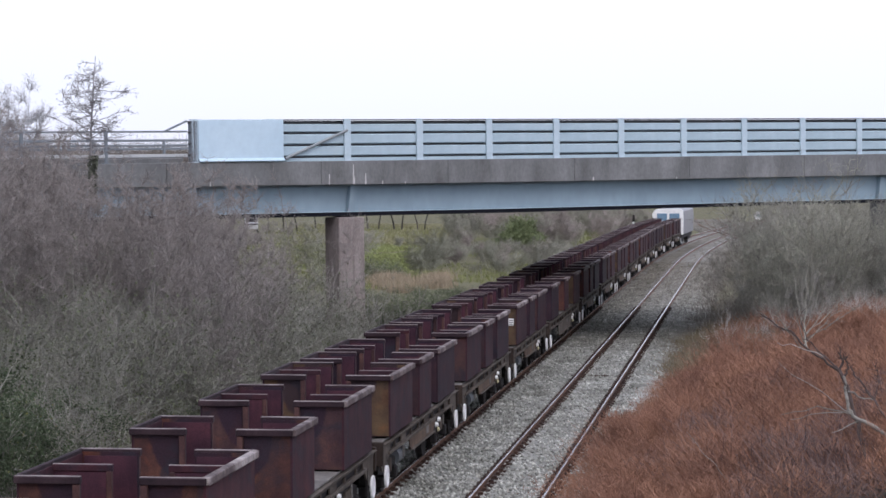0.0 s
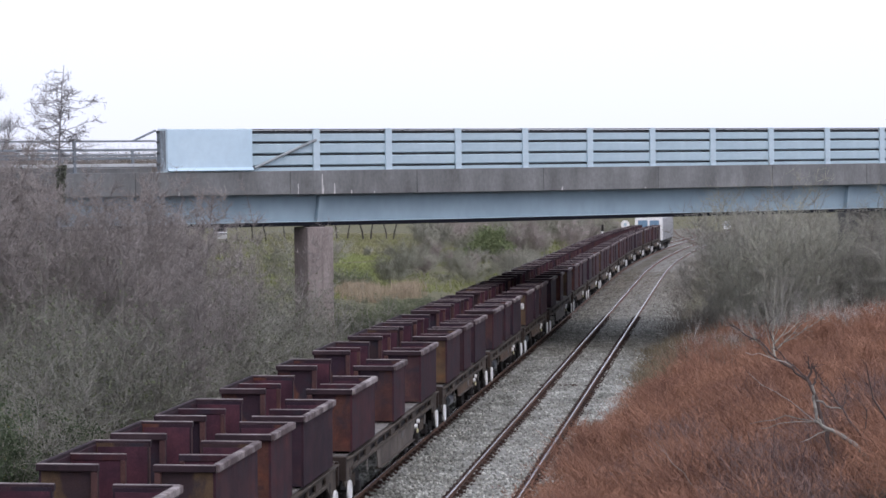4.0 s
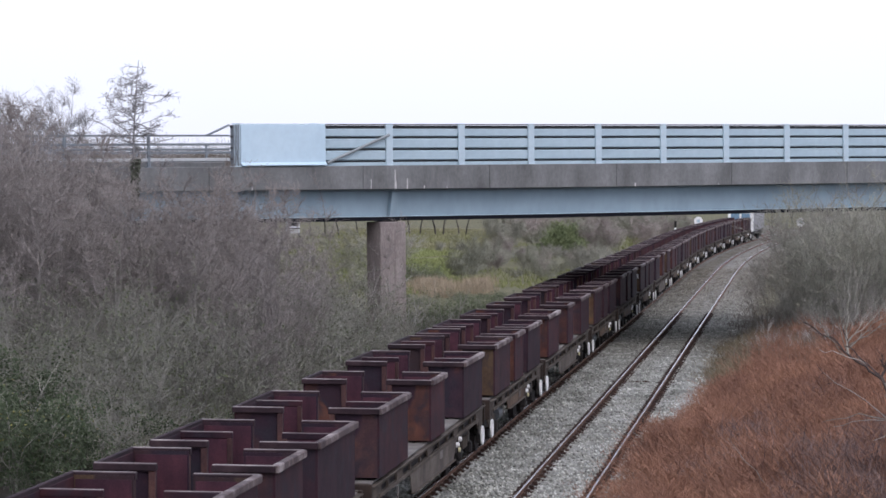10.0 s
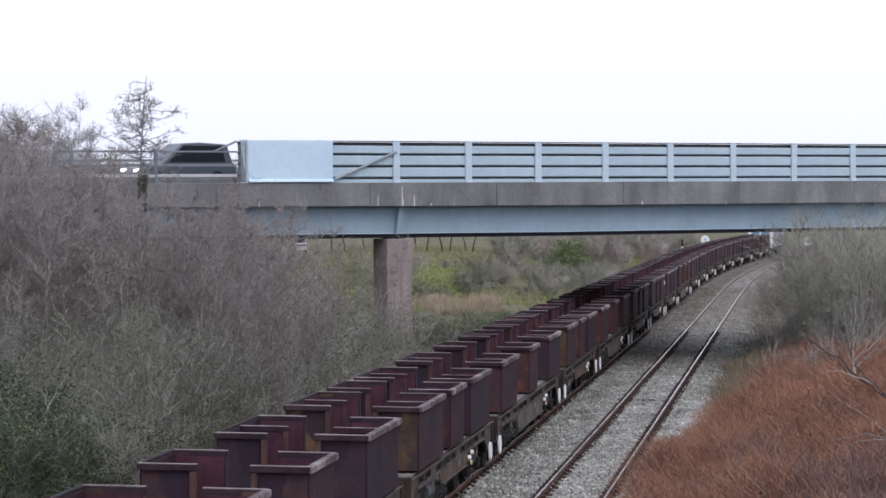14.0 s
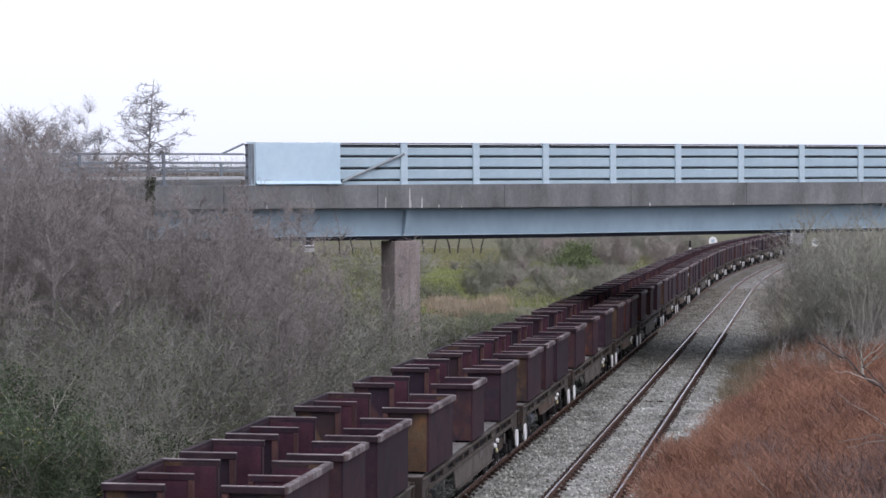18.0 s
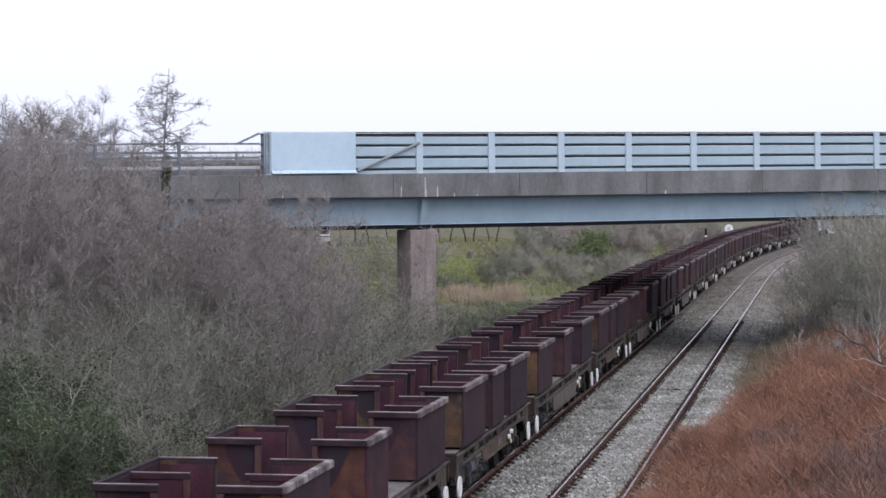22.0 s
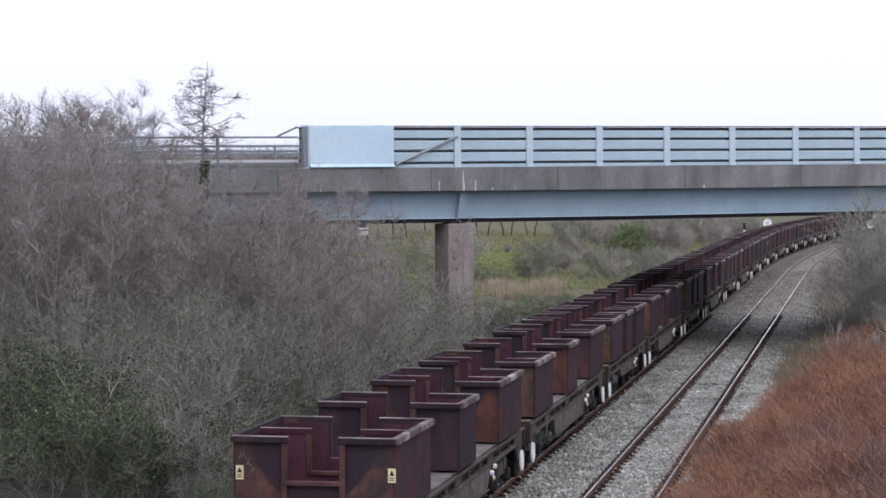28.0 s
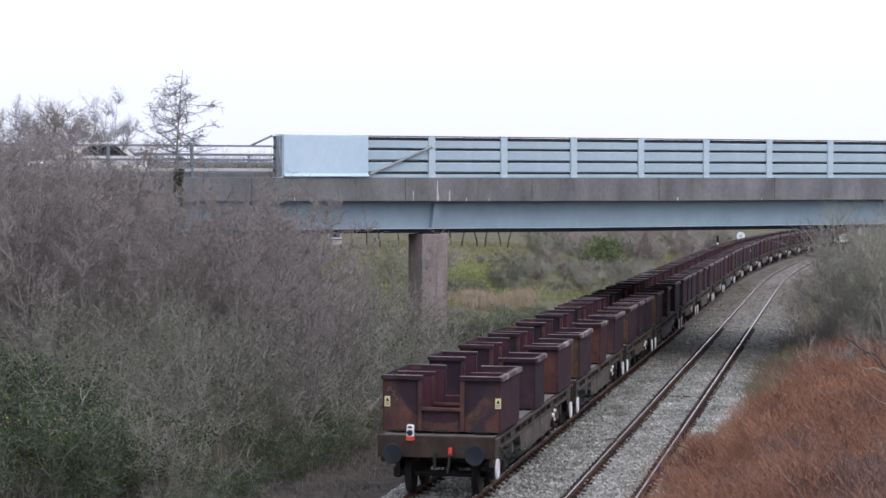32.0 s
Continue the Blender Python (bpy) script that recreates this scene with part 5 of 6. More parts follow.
    spread([young_tree(120)], [(-16.05, 85.0, 1.16)], rng, 1.0, 1.01)
    spots = []
    while len(spots) < 130:
        x, y = rng.uniform(-25, -13.4), rng.uniform(61, 92)
        if before_bridge(x, y, 1.4):
            spots.append((x, y, 0.66 + 0.36 * smooth(-13, -17, x)))
    spots += [(rng.uniform(-21.5, -16.5), rng.uniform(56.5, 61), rng.uniform(0.7, 0.85)) for _ in range(14)]
    spots += [(rng.uniform(-16.2, -14.7), rng.uniform(50.5, 57.5), rng.uniform(0.46, 0.62)) for _ in range(5)]
    spread(willows, spots, rng)
    spots = []
    while len(spots) < 85:
        x, y = rng.uniform(-18.5, -12.5), rng.uniform(56, 132)
        if y < 64 and x > -15.0:
            continue
        spots.append((x, y, 0.50 + 0.32 * smooth(-12.4, -15, x)))
    spots += [(rng.uniform(-17.6, -13.2), rng.uniform(84, 104), rng.uniform(0.75, 1.0)) for _ in range(20)]
    spots += [(-15.4, 88.0, 1.15), (-14.4, 89.6, 1.1), (-14.0, 92.5, 1.1), (-14.9, 86.0, 1.0), (-13.9, 96.0, 1.05), (-16.4, 87.4, 1.2), (-14.2, 99.5, 1.1), (-15.2, 103.0, 1.2), (-16.3, 106.0, 1.15)]
    spread(brambles, spots, rng)
    spots = [(-16.3, 50.8, 0.85), (-17.2, 51.0, 0.95), (-18.2, 51.2, 1.0), (-16.2, 53.2, 0.85), (-17.3, 54.0, 1.0), (-18.6, 53.5, 1.05), (-19.6, 55.0, 0.95), (-20.6, 57.0, 1.0), (-18.0, 57.0, 0.85), (-19.2, 60.0, 0.9), (-15.3, 61.0, 0.62), (-14.9, 66.0, 0.6)]
    spots += [(-13.0 - 0.5 * (i % 3) - rng.uniform(0.0, 0.7), 43.5 + 1.5 * i, rng.uniform(0.30, 0.44)) for i in range(15)]
    spread(greens, spots, rng)
    # right-hand side: tall grey scrub before and beyond the bridge
    sallow = [shrub("sallow_shrub", "tall leafless grey sallow with fine upright twigs", "shrub", 500 + i, 5.2, 2.8, 10, 11, 9, BARK_THICKET, (BARK_THICKET, BARK_GREY, BARK_LIGHT)[i],
                    thick=0.017, lean=0.42, lift=0.02, twig_len=0.6, fine=0.0065, group="grey sallow shrubs", low=0.42) for i in range(3)]
    spots = []
    while len(spots) < 40:
        x, y = rng.uniform(-0.9, 9), rng.uniform(88, 112)
        if before_bridge(x, y, 1.2):
            spots.append((x, y, 0.46 + 0.50 * smooth(-1.9, 1.6, x)))
    spots += [(0.4, 99.0, 1.05), (0.9, 97.0, 1.1)]
    spots += [(rng.uniform(1.2, 8.5), rng.uniform(91, 99), rng.uniform(0.88, 0.99)) for _ in range(11)]
    spread(sallow, spots, rng, 0.78, 1.06)
    spread([copy_thing(k, Matrix.Identity(4)) for k in sallow], [(0.35, 97.0, 1.10), (0.95, 95.0, 1.08), (0.15, 101.0, 1.12), (1.7, 98.0, 1.08), (1.2, 101.5, 1.12), (2.4, 96.0, 1.05)], rng, 0.97, 1.04)
    pale = [forked_shrub(540 + i) for i in range(2)]
    spread(pale, [(1.9, 83.0, 1.25), (-0.3, 85.5, 0.8), (4.6, 79.5, 1.1), (3.2, 84.5, 1.0), (0.6, 80.5, 0.7)], rng, 0.95, 1.05)
    spots = []
    while len(spots) < 40:
        x, y = rng.uniform(0.5, 18), rng.uniform(124, 250)
        if clear_of_bridge(x, y, 1.5) and x > bend(y) + 0.5:
            spots.append((x + bend(y), y, rng.uniform(0.6, 0.95)))
    spread([copy_thing(k, Matrix.Identity(4)) for k in sallow], spots, rng)
    # scrub in the pasture beyond the bridge
    far_scrub = [shrub("hawthorn_bush", "rounded leafless grey hawthorn bush in the pasture", "shrub", 600 + i, 4.2, 3.2, 10, 11, 17, bark_mat, bark_mat,
                       thick=0.022, lean=0.8, lift=0.0, twig_len=0.8, fine=0.012, group="hawthorn bushes", flat=True)
                 for i, bark_mat in enumerate((BARK_HAZE, BARK_SALLOW, BARK_MAUVE, BARK_HAZE))]
    spots = []
    while len(spots) < 60:
        x, y = rng.uniform(-56, -13), rng.uniform(140, 330)
        k = x / y
        if x < bend(y) - 15 and k > -0.188 and not (-0.190 < k < -0.128 and y > 195) and not (-0.176 < k < -0.147) and not (k > -0.147 and y < 240) and not (-0.06 < k and y < 262):
            spots.append((x, y, rng.uniform(0.6, 1.0)))
    # a mauve-grey belt between the open grass and the line
    for _ in range(46):
        y = rng.uniform(168, 232)
        k = rng.uniform(-0.130, -0.078)
        if k * y < bend(y) - 14:
            spots.append((k * y, y, rng.uniform(0.36, 0.56) * (0.80 if -0.120 < k < -0.088 else 1.0)))
    spread([copy_thing(far_scrub[1], Matrix.Identity(4))], [(-25.0, 180, 0.66), (-25.8, 187, 0.70), (-24.2, 173, 0.50), (-25.4, 192, 0.66), (-26.2, 196, 0.6)], rng)
    spots += [(-y * rng.uniform(0.137, 0.186), y, rng.uniform(0.22, 0.36)) for y in np.linspace(238, 266, 20)]
    spots += [(-34.6, 203, 0.55), (-27.9, 172, 0.30), (-27.0, 170, 0.26)]
    spots += [(rng.uniform(2, 26), rng.uniform(322, 350), rng.uniform(0.6, 0.9)) for _ in range(16)]
    spread(far_scrub, spots, rng)
    leafy = [copy_thing(k, Matrix.Identity(4)) for k in brambles]
    spots = []
    while len(spots) < 64:
        x, y = rng.uniform(-24, -12.8), rng.uniform(103, 158)
        if clear_of_bridge(x, y, 0.6) and x / y > -0.175:
            spots.append((x, y, rng.uniform(0.50, 0.80) * (0.62 + 0.38 * smooth(-12.8, -15.5, x)) * (1.0 - 0.5 * smooth(116, 130, y))))
    spots += [(-26.4, 168, 1.0), (-27.2, 170, 1.05), (-25.6, 169, 0.7), (-22.4, 138, 0.6)]
    spread(leafy, spots, rng)
    dome = thing("holly_tree", "rounded olive-green evergreen tree beyond the bridge", "tree")
    limbs = Sticks(655)
    tips = []
    for _ in range(46):
        a = limbs.r.uniform(0, math.tau)
        e = limbs.r.uniform(0.1, 1.5)
        line = limbs.stick((0, 0, -0.2), (math.cos(a) * math.cos(e), math.sin(a) * math.cos(e), math.sin(e)), 4, limbs.r.uniform(2.0, 2.9), 0.06, 0.02, 0.1)
        tips += [q for q, _ in line[1:]]
    limbs.mesh("trunk", BARK_DARK, dome)
    spots = []
    for _ in range(11000):
        q = limbs.r.choice(tips) + Vector((limbs.r.gauss(0, 0.32), limbs.r.gauss(0, 0.32), limbs.r.gauss(0, 0.26)))
        spots.append(Vector((q.x * 1.05, q.y * 1.05, max(0.1, q.z))))
    leaf_mesh("foliage", spots, 0.12, LEAF_GREEN, dome, 8)
    dome.matrix_basis = settle(-22.75, 232, 0, 0.86, 1.42)
    # plantation of thin trunks at the far side of the pasture
    pole = shrub("plantation_tree", "thin leafless plantation tree at the pasture's edge", "tree", 660, 13.0, 2.0, 1, 26, 7, BARK_DARK, BARK_GREY,
                 thick=0.13, lean=0.05, lift=0.05, twig_len=1.2, fine=0.02, group="plantation trees", low=0.4)
    spots = [(-62 + 1.7 * i + rng.uniform(-0.5, 0.5), 315 + rng.uniform(-6, 6), 1.0) for i in range(26)]
    spread([pole], spots, rng, 0.9, 1.1)


def blades(name, spots, heights, material, lean, width, label, category, seed, per=60, radius=0.45):
    """A bed of thin curved stalks."""
    rng = np.random.default_rng(seed)
    p = np.repeat(np.asarray(spots), per, 0)
    h = np.repeat(np.asarray(heights), per) * rng.uniform(0.45, 1.15, len(p))
    k = len(p)
    p = p + np.stack([rng.normal(0, radius, k), rng.normal(0, radius, k), np.zeros(k)], 1)
    an = rng.uniform(0, math.tau, k)
    d = np.stack([np.cos(an), np.sin(an), np.zeros(k)], 1) * (rng.uniform(0.1, 1.0, k) * lean)[:, None] + np.array([-0.12, 0, 0]) * lean
    side = np.stack([-np.sin(an + 0.7), np.cos(an + 0.7), np.zeros(k)], 1) * (width * rng.uniform(0.6, 1.4, k))[:, None]
    up = np.array([0, 0, 1.0])
    m1 = p + (d * 0.35 + up * 0.6) * h[:, None]
    top = p + (d * 1.0 + up * 0.98) * h[:, None]
    verts = np.stack([p - side, p + side, m1 + side * 0.8, m1 - side * 0.8, top], 1)
    f3 = np.array([(0, 1, 2), (0, 2, 3), (3, 2, 4)])
    faces = (f3[None] + 5 * np.arange(k)[:, None, None]).reshape(-1, 3)
    ob = from_arrays(name, verts, faces, material)
    return tagged(ob, label, category, kind="stuff")


def brush(name, spots, heights, material, width, label, category, seed, per, radius, spread_out=1.0):
    """A springy mass of short curved stalks and fronds at all heights."""
    rng = np.random.default_rng(seed)
    p = np.repeat(np.asarray(spots), per, 0)
    tall = np.repeat(np.asarray(heights), per)
    k = len(p)
    f = rng.random(k) ** 0.7
    p = p + np.stack([rng.normal(0, radius, k), rng.normal(0, radius, k), f * tall * 0.72], 1)
    h = tall * rng.uniform(0.22, 0.5, k)
    an = rng.uniform(0, math.tau, k)
    out = rng.uniform(0.15, 1.5, k) * spread_out
    d = np.stack([np.cos(an) * out - 0.22, np.sin(an) * out, rng.uniform(0.45, 1.1, k)], 1)
    d /= np.linalg.norm(d, axis=1)[:, None]
    side = np.cross(d, rng.normal(size=(k, 3)))
    side *= (width * rng.uniform(0.6, 1.5, k) / (np.linalg.norm(side, axis=1) + 1e-9))[:, None]
    droop = np.stack([np.zeros(k), np.zeros(k), -rng.uniform(0.0, 0.22, k)], 1)
    m1 = p + d * h[:, None] * 0.55
    top = p + (d + droop) * h[:, None]
    verts = np.stack([p - side, p + side, m1 + side * 0.8, m1 - side * 0.8, top], 1)
    f3 = np.array([(0, 1, 2), (0, 2, 3), (3, 2, 4)])
    faces = (f3[None] + 5 * np.arange(k)[:, None, None]).reshape(-1, 3)
    ob = from_arrays(name, verts, faces, material)
    return tagged(ob, label, category, kind="stuff")


def bracken_bank():
    rng = random.Random(4)
    spots, hs, grey, gh = [], [], [], []
    while len(spots) < 2600:
        x, y = rng.uniform(-4.8, 8.5), rng.uniform(43, 100)
        edge = -4.9 + 2.5 * smooth(57, 86, y) + 0.7 * noise.noise((y * 0.3, 0, 0)) + 0.5 * noise.noise((y * 1.1, 4, 0))
        if x < edge or (y > 80 and rng.random() < (y - 80) / (10 + 24 * smooth(1.5, -0.5, x))):
            continue
        tall = (0.45 + 0.80 * smooth(edge, edge + 1.8, x)) * (0.86 + 0.85 * noise.noise((x * 0.75, y * 0.42, 3)))
        patch = noise.noise((x * 0.5, y * 0.2, 7)) + 0.55 * smooth(-1.8, 1.5, x) * (1 - smooth(50, 60, y)) - 0.12
        if patch > 0.24:
            grey.append((x, y, ground_z(x, y) - 0.05))
            gh.append(tall * 1.05)
            if rng.random() < 0.45:
                continue
        spots.append((x, y, ground_z(x, y) - 0.05))
        hs.append(tall)
    brush("dead_bracken", spots, hs, FERN, 0.0048, "rust-orange dead bracken covering the cutting side", "bracken", 8, 125, 0.32)
    weeds, wh = [], []
    while len(weeds) < 230:
        y = rng.uniform(81, 104)
        x = rng.uniform(-2.9, 0.6) - 0.02 * (y - 81)
        weeds.append((x, y, ground_z(x, y) - 0.05))
        wh.append(rng.uniform(0.45, 1.25) * (0.55 + 0.45 * smooth(-2.9, -1.6, x)))
    brush("olive_weeds", weeds, wh, OLIVE_WEED, 0.007, "olive-brown dead weeds between the bracken and the scrub", "weeds", 10, 90, 0.35, 0.8)
    brush("dry_stalks", grey, gh, STALK, 0.005, "mauve-grey dry stalks among the bracken", "weeds", 9, 70, 0.35, 0.8)


def far_hedges():
    """Leafless hedgerows that close the distance beyond the road."""
    rng = random.Random(77)
    r = [thing("hedgerow_tree", "tall leafless hedgerow tree far beyond the road", "tree", "distant hedgerow") for _ in range(3)]
    for i, ob in enumerate(r):
        main, fringe = Sticks(700 + i), Sticks(710 + i)
        q = main.r
        for _ in range(7):
            a = q.uniform(0, math.tau)
            line = main.stick((0, 0, -0.5), (math.cos(a) * 0.5, math.sin(a) * 0.5, 1), 7, q.uniform(7.5, 11.0), 0.16, 0.04, 0.12, 0.02)
            for _ in range(16):
                p, d = line[q.randrange(1, 7)]
                bl = main.stick(p, d * 0.6 + Vector((q.gauss(0, 0.8), q.gauss(0, 0.8), q.gauss(0.1, 0.4))), 3, q.uniform(1.2, 2.8), 0.06, 0.03, 0.2)
                for _ in range(9):
                    p2, d2 = bl[q.randrange(3)]
                    fringe.stick(p2, d2 + Vector((q.gauss(0, 0.7), q.gauss(0, 0.7), q.gauss(0.1, 0.5))), 2, q.uniform(0.7, 1.8), 0.035, 0.02, 0.3)
        main.mesh("trunk", BARK_GREY, ob)
        fringe.mesh("crown", BARK_GREY, ob, flat=True)
    clumps, hs = [], []
    for _ in range(340):
        y = rng.uniform(285, 300)
        x = -y * rng.uniform(0.238, 0.40)
        clumps.append((x, y, ground_z(x, y)))
        hs.append(7.55 + 62 * y / 4200 * rng.uniform(0.72, 1.08))
    brush("distant_thicket", clumps, hs, UNDER, 0.035, "grey-brown leafless thicket far behind the road", "thicket", 78, 260, 1.6)
    spots = [(-178 + 4.2 * i + rng.uniform(-1.2, 1.2), 425 + rng.uniform(-8, 8), 1.0) for i in range(15)]
    spread(r, spots, rng, 0.9, 1.2)


def undergrowth():
    """Dead stalks and seedlings that close the thickets' floor."""
    rng = random.Random(14)
    spots, hs = [], []
    while len(spots) < 1500:
        x, y = rng.uniform(-34, -12.4), rng.uniform(60, 96)
        if before_bridge(x, y, 0.8):
            spots.append((x, y, ground_z(x, y) - 0.05))
            hs.append(rng.uniform(0.5, 1.7) * (0.10 + 0.90 * smooth(-13.2, -17.5, x)))
    blades("undergrowth", spots, hs, UNDER, 0.5, 0.010, "grey-brown dead stalks under the shrubs", "undergrowth", 31, per=45, radius=0.5)
    spots, hs = [], []
    while len(spots) < 420:
        x, y = rng.uniform(-15.5, -11.35), rng.uniform(46, 72)
        spots.append((x, y, ground_z(x, y) - 0.05))
        hs.append(rng.uniform(0.06, 0.24))
    blades("undergrowth", spots, hs, LITTER, 1.5, 0.008, "dark tangled dead stems beside the train", "undergrowth", 33, per=40, radius=0.4)
    spots, hs = [], []
    while len(spots) < 520:
        y = rng.uniform(98, 240)
        x = rng.uniform(-3.6, 0.5) + bend(y)
        spots.append((x, y, fall(y) - 0.40))
        hs.append(rng.uniform(0.2, 0.55))
    blades("undergrowth", spots, hs, UNDER, 0.8, 0.012, "low grey-brown weeds along the edge of the ballast", "undergrowth", 34, per=30, radius=0.5)
    spots, hs = [], []
    while len(spots) < 420:
        x, y = rng.uniform(-2.8, 10), rng.uniform(78, 128)
        spots.append((x, y, ground_z(x, y) - 0.05))
        hs.append(rng.uniform(0.4, 1.3) * (0.4 + 0.6 * smooth(-3, -0.5, x)))
    blades("undergrowth", spots, hs, UNDER, 0.6, 0.010, "grey-brown dead stalks beside the line", "undergrowth", 32, per=45, radius=0.5)


def meadow():
    rng = random.Random(9)
    spots, hs = [], []
    while len(spots) < 130:
        y = rng.uniform(148, 168)
        x = y * rng.uniform(-0.162, -0.130)
        if noise.noise((x * 0.8, y * 0.35, 1)) > 0.16 and (x / y < -0.145 or y > 153):
            spots.append((x, y, ground_z(x, y)))
            hs.append(rng.uniform(0.35, 0.95))
    blades("dry_grass", spots, hs, STRAW, 0.5, 0.018, "tall straw-coloured dry grass beyond the bridge", "grass", 12, per=44, radius=0.4)
    spots, hs = [], []
    while len(spots) < 1500:
        x, y = rng.uniform(-62, -14), rng.uniform(150, 330)
        if x < bend(y) - 13 and noise.noise((x * 0.06, y * 0.03, 5)) > -0.2:
            spots.append((x, y, ground_z(x, y)))
            hs.append(rng.uniform(0.15, 0.4))
    blades("pasture_grass", spots, hs, GRASS, 0.6, 0.03, "yellow-green pasture grass", "grass", 13, per=30, radius=1.2)
    spots, hs = [], []
    while len(spots) < 1100:
        y = rng.uniform(170, 252)
        x = y * rng.uniform(-0.186, -0.143)
        if noise.noise((x * 0.16, y * 0.07, 6)) > -0.28:
            spots.append((x, y, ground_z(x, y)))
            hs.append(rng.uniform(0.10, 0.26))
    blades("lush_grass", spots, hs, LUSH, 0.8, 0.05, "bright green pasture grass beyond the bridge", "grass", 15, per=40, radius=0.9)
    spots, hs = [], []
    while len(spots) < 1000:
        y = rng.uniform(250, 348)
        x = y * rng.uniform(-0.190, -0.120)
        spots.append((x, y, ground_z(x, y)))
        hs.append(rng.uniform(0.12, 0.32))
    blades("field_grass", spots, hs, PALE_GRASS, 0.8, 0.06, "pale yellowish field grass beyond the hedge", "grass", 16, per=36, radius=1.1)


def bare_branch():
    """The pale crooked sapling that leans out over the bracken."""
    ob = thing("leaning_sapling", "bare pale crooked sapling leaning over the bracken", "tree")
    fringe, shoots = Sticks(92), Sticks(93)
    r = fringe.r
    base = Vector((3.55, 46.5, ground_z(3.55, 46.5) - 0.1))

    def limb(knots, r0, r1, skin=None, twigs=0, into=fringe):
        """One crooked limb as a closed tube."""
        k = [Vector((x, 46.5 + y, z)) - base for x, y, z in knots]
        n = (len(k) - 1) * 3
        pts = [k[0]]
        for i in range(1, n + 1):
            j = (i - 1) // 3
            pts.append(k[j].lerp(k[j + 1], (i - 3 * j) / 3) + Vector((r.gauss(0, 0.016), r.gauss(0, 0.016), r.gauss(0, 0.016))))
            if twigs and i > 2:
                for _ in range(twigs):
                    d = (pts[-1] - pts[-2]).normalized() + Vector((r.gauss(0, 0.7), r.gauss(0, 0.4), r.gauss(0.25, 0.5)))
                    into.stick(pts[-1], d, 3, r.uniform(0.10, 0.32), 0.006, 0.003, 0.3)
        bm = bmesh.new()
        rings = []
        for i, p in enumerate(pts):
            d = (pts[min(i + 1, n)] - pts[max(i - 1, 0)]).normalized()
            u = d.cross(Vector((0, 1, 0))).normalized()
            v = d.cross(u)
            rr = 1.15 * (r0 + (r1 - r0) * i / n)
            rings.append([bm.verts.new(p + (u * math.cos(q * math.tau / 7) + v * math.sin(q * math.tau / 7)) * rr) for q in range(7)])
        for ra, rb in zip(rings, rings[1:]):
            for q in range(7):
                bm.faces.new((ra[q], ra[(q + 1) % 7], rb[(q + 1) % 7], rb[q]))
        bm.faces.new(rings[0])
        bm.faces.new(rings[-1])
        bmesh.ops.recalc_face_normals(bm, faces=bm.faces)
        part("limb", bm, skin or BARK_GREY, ob)

    foot = (3.55, 0, base.z)
    limb([foot, (3.03, 0, 1.55), (2.41, 0.05, 2.11), (1.98, 0.1, 2.32), (1.82, 0.1, 2.48), (1.77, 0.1, 2.81), (1.74, 0.1, 3.14)], 0.046, 0.022)
    limb([(1.74, 0.1, 3.14), (1.80, 0.15, 3.30), (1.74, 0.2, 3.48)], 0.020, 0.008, BARK_BROWN, twigs=4)
    limb([(1.76, 0.1, 2.95), (1.60, 0, 3.30), (1.34, 0, 3.52), (1.01, -0.1, 3.90), (0.86, -0.1, 4.25)], 0.017, 0.006, BARK_BROWN, twigs=1)
    limb([(1.34, 0, 3.52), (0.86, -0.1, 3.74), (0.40, -0.2, 3.80)], 0.009, 0.004, BARK_PALE)
    limb([(1.90, 0.1, 2.38), (1.2, -0.1, 2.56), (0.54, -0.2, 2.43)], 0.012, 0.005)
    limb([(1.86, 0.1, 2.45), (1.25, -0.15, 2.44), (0.70, -0.2, 2.33)], 0.010, 0.004)
    limb([(1.90, 0.1, 2.38), (1.3, -0.2, 2.84), (0.48, -0.3, 3.39)], 0.010, 0.004, BARK_PALE, twigs=1)
    limb([(2.05, 0.1, 2.28), (1.50, 0.1, 2.04)], 0.012, 0.005)
    limb([(1.80, 0.1, 2.84), (2.1, 0.2, 2.72), (2.32, 0.2, 2.66)], 0.016, 0.010)
    limb([(3.03, 0, 1.55), (2.78, 0.2, 2.01), (2.30, 0.2, 2.66), (2.02, 0.25, 3.05), (1.84, 0.25, 3.30)], 0.028, 0.010, BARK_BROWN, twigs=3)
    limb([(2.70, 0.2, 2.12), (2.78, 0.2, 2.45), (2.72, 0.2, 2.72)], 0.015, 0.005, BARK_BROWN, twigs=2)
    limb([(2.30, 0.2, 2.66), (2.40, 0.2, 3.0), (2.34, 0.2, 3.3)], 0.012, 0.004, BARK_BROWN, twigs=3)
    limb([foot, (3.35, 0.1, 2.1), (2.9, 0.1, 2.9), (2.75, 0.1, 3.5)], 0.028, 0.008, BARK_BROWN, twigs=2)
    limb([(-0.30, 0.5, 0.25), (-0.45, 0.5, 0.95), (-0.78, 0.5, 1.35), (-1.05, 0.5, 1.60), (-1.32, 0.5, 1.98)], 0.009, 0.004, BARK_GREY)
    # the stouter upright stem, its dark bough and the pale spray of shoots over it
    limb([(2.20, 0.3, ground_z(2.2, 46.8)), (2.06, 0.3, 1.85), (1.94, 0.3, 2.39), (1.80, 0.3, 2.88), (1.66, 0.3, 3.21)], 0.042, 0.030, BARK_BROWN)
    limb([(1.66, 0.3, 3.21), (1.72, 0.3, 3.42), (1.66, 0.3, 3.62)], 0.028, 0.010, BARK_BROWN, twigs=4)
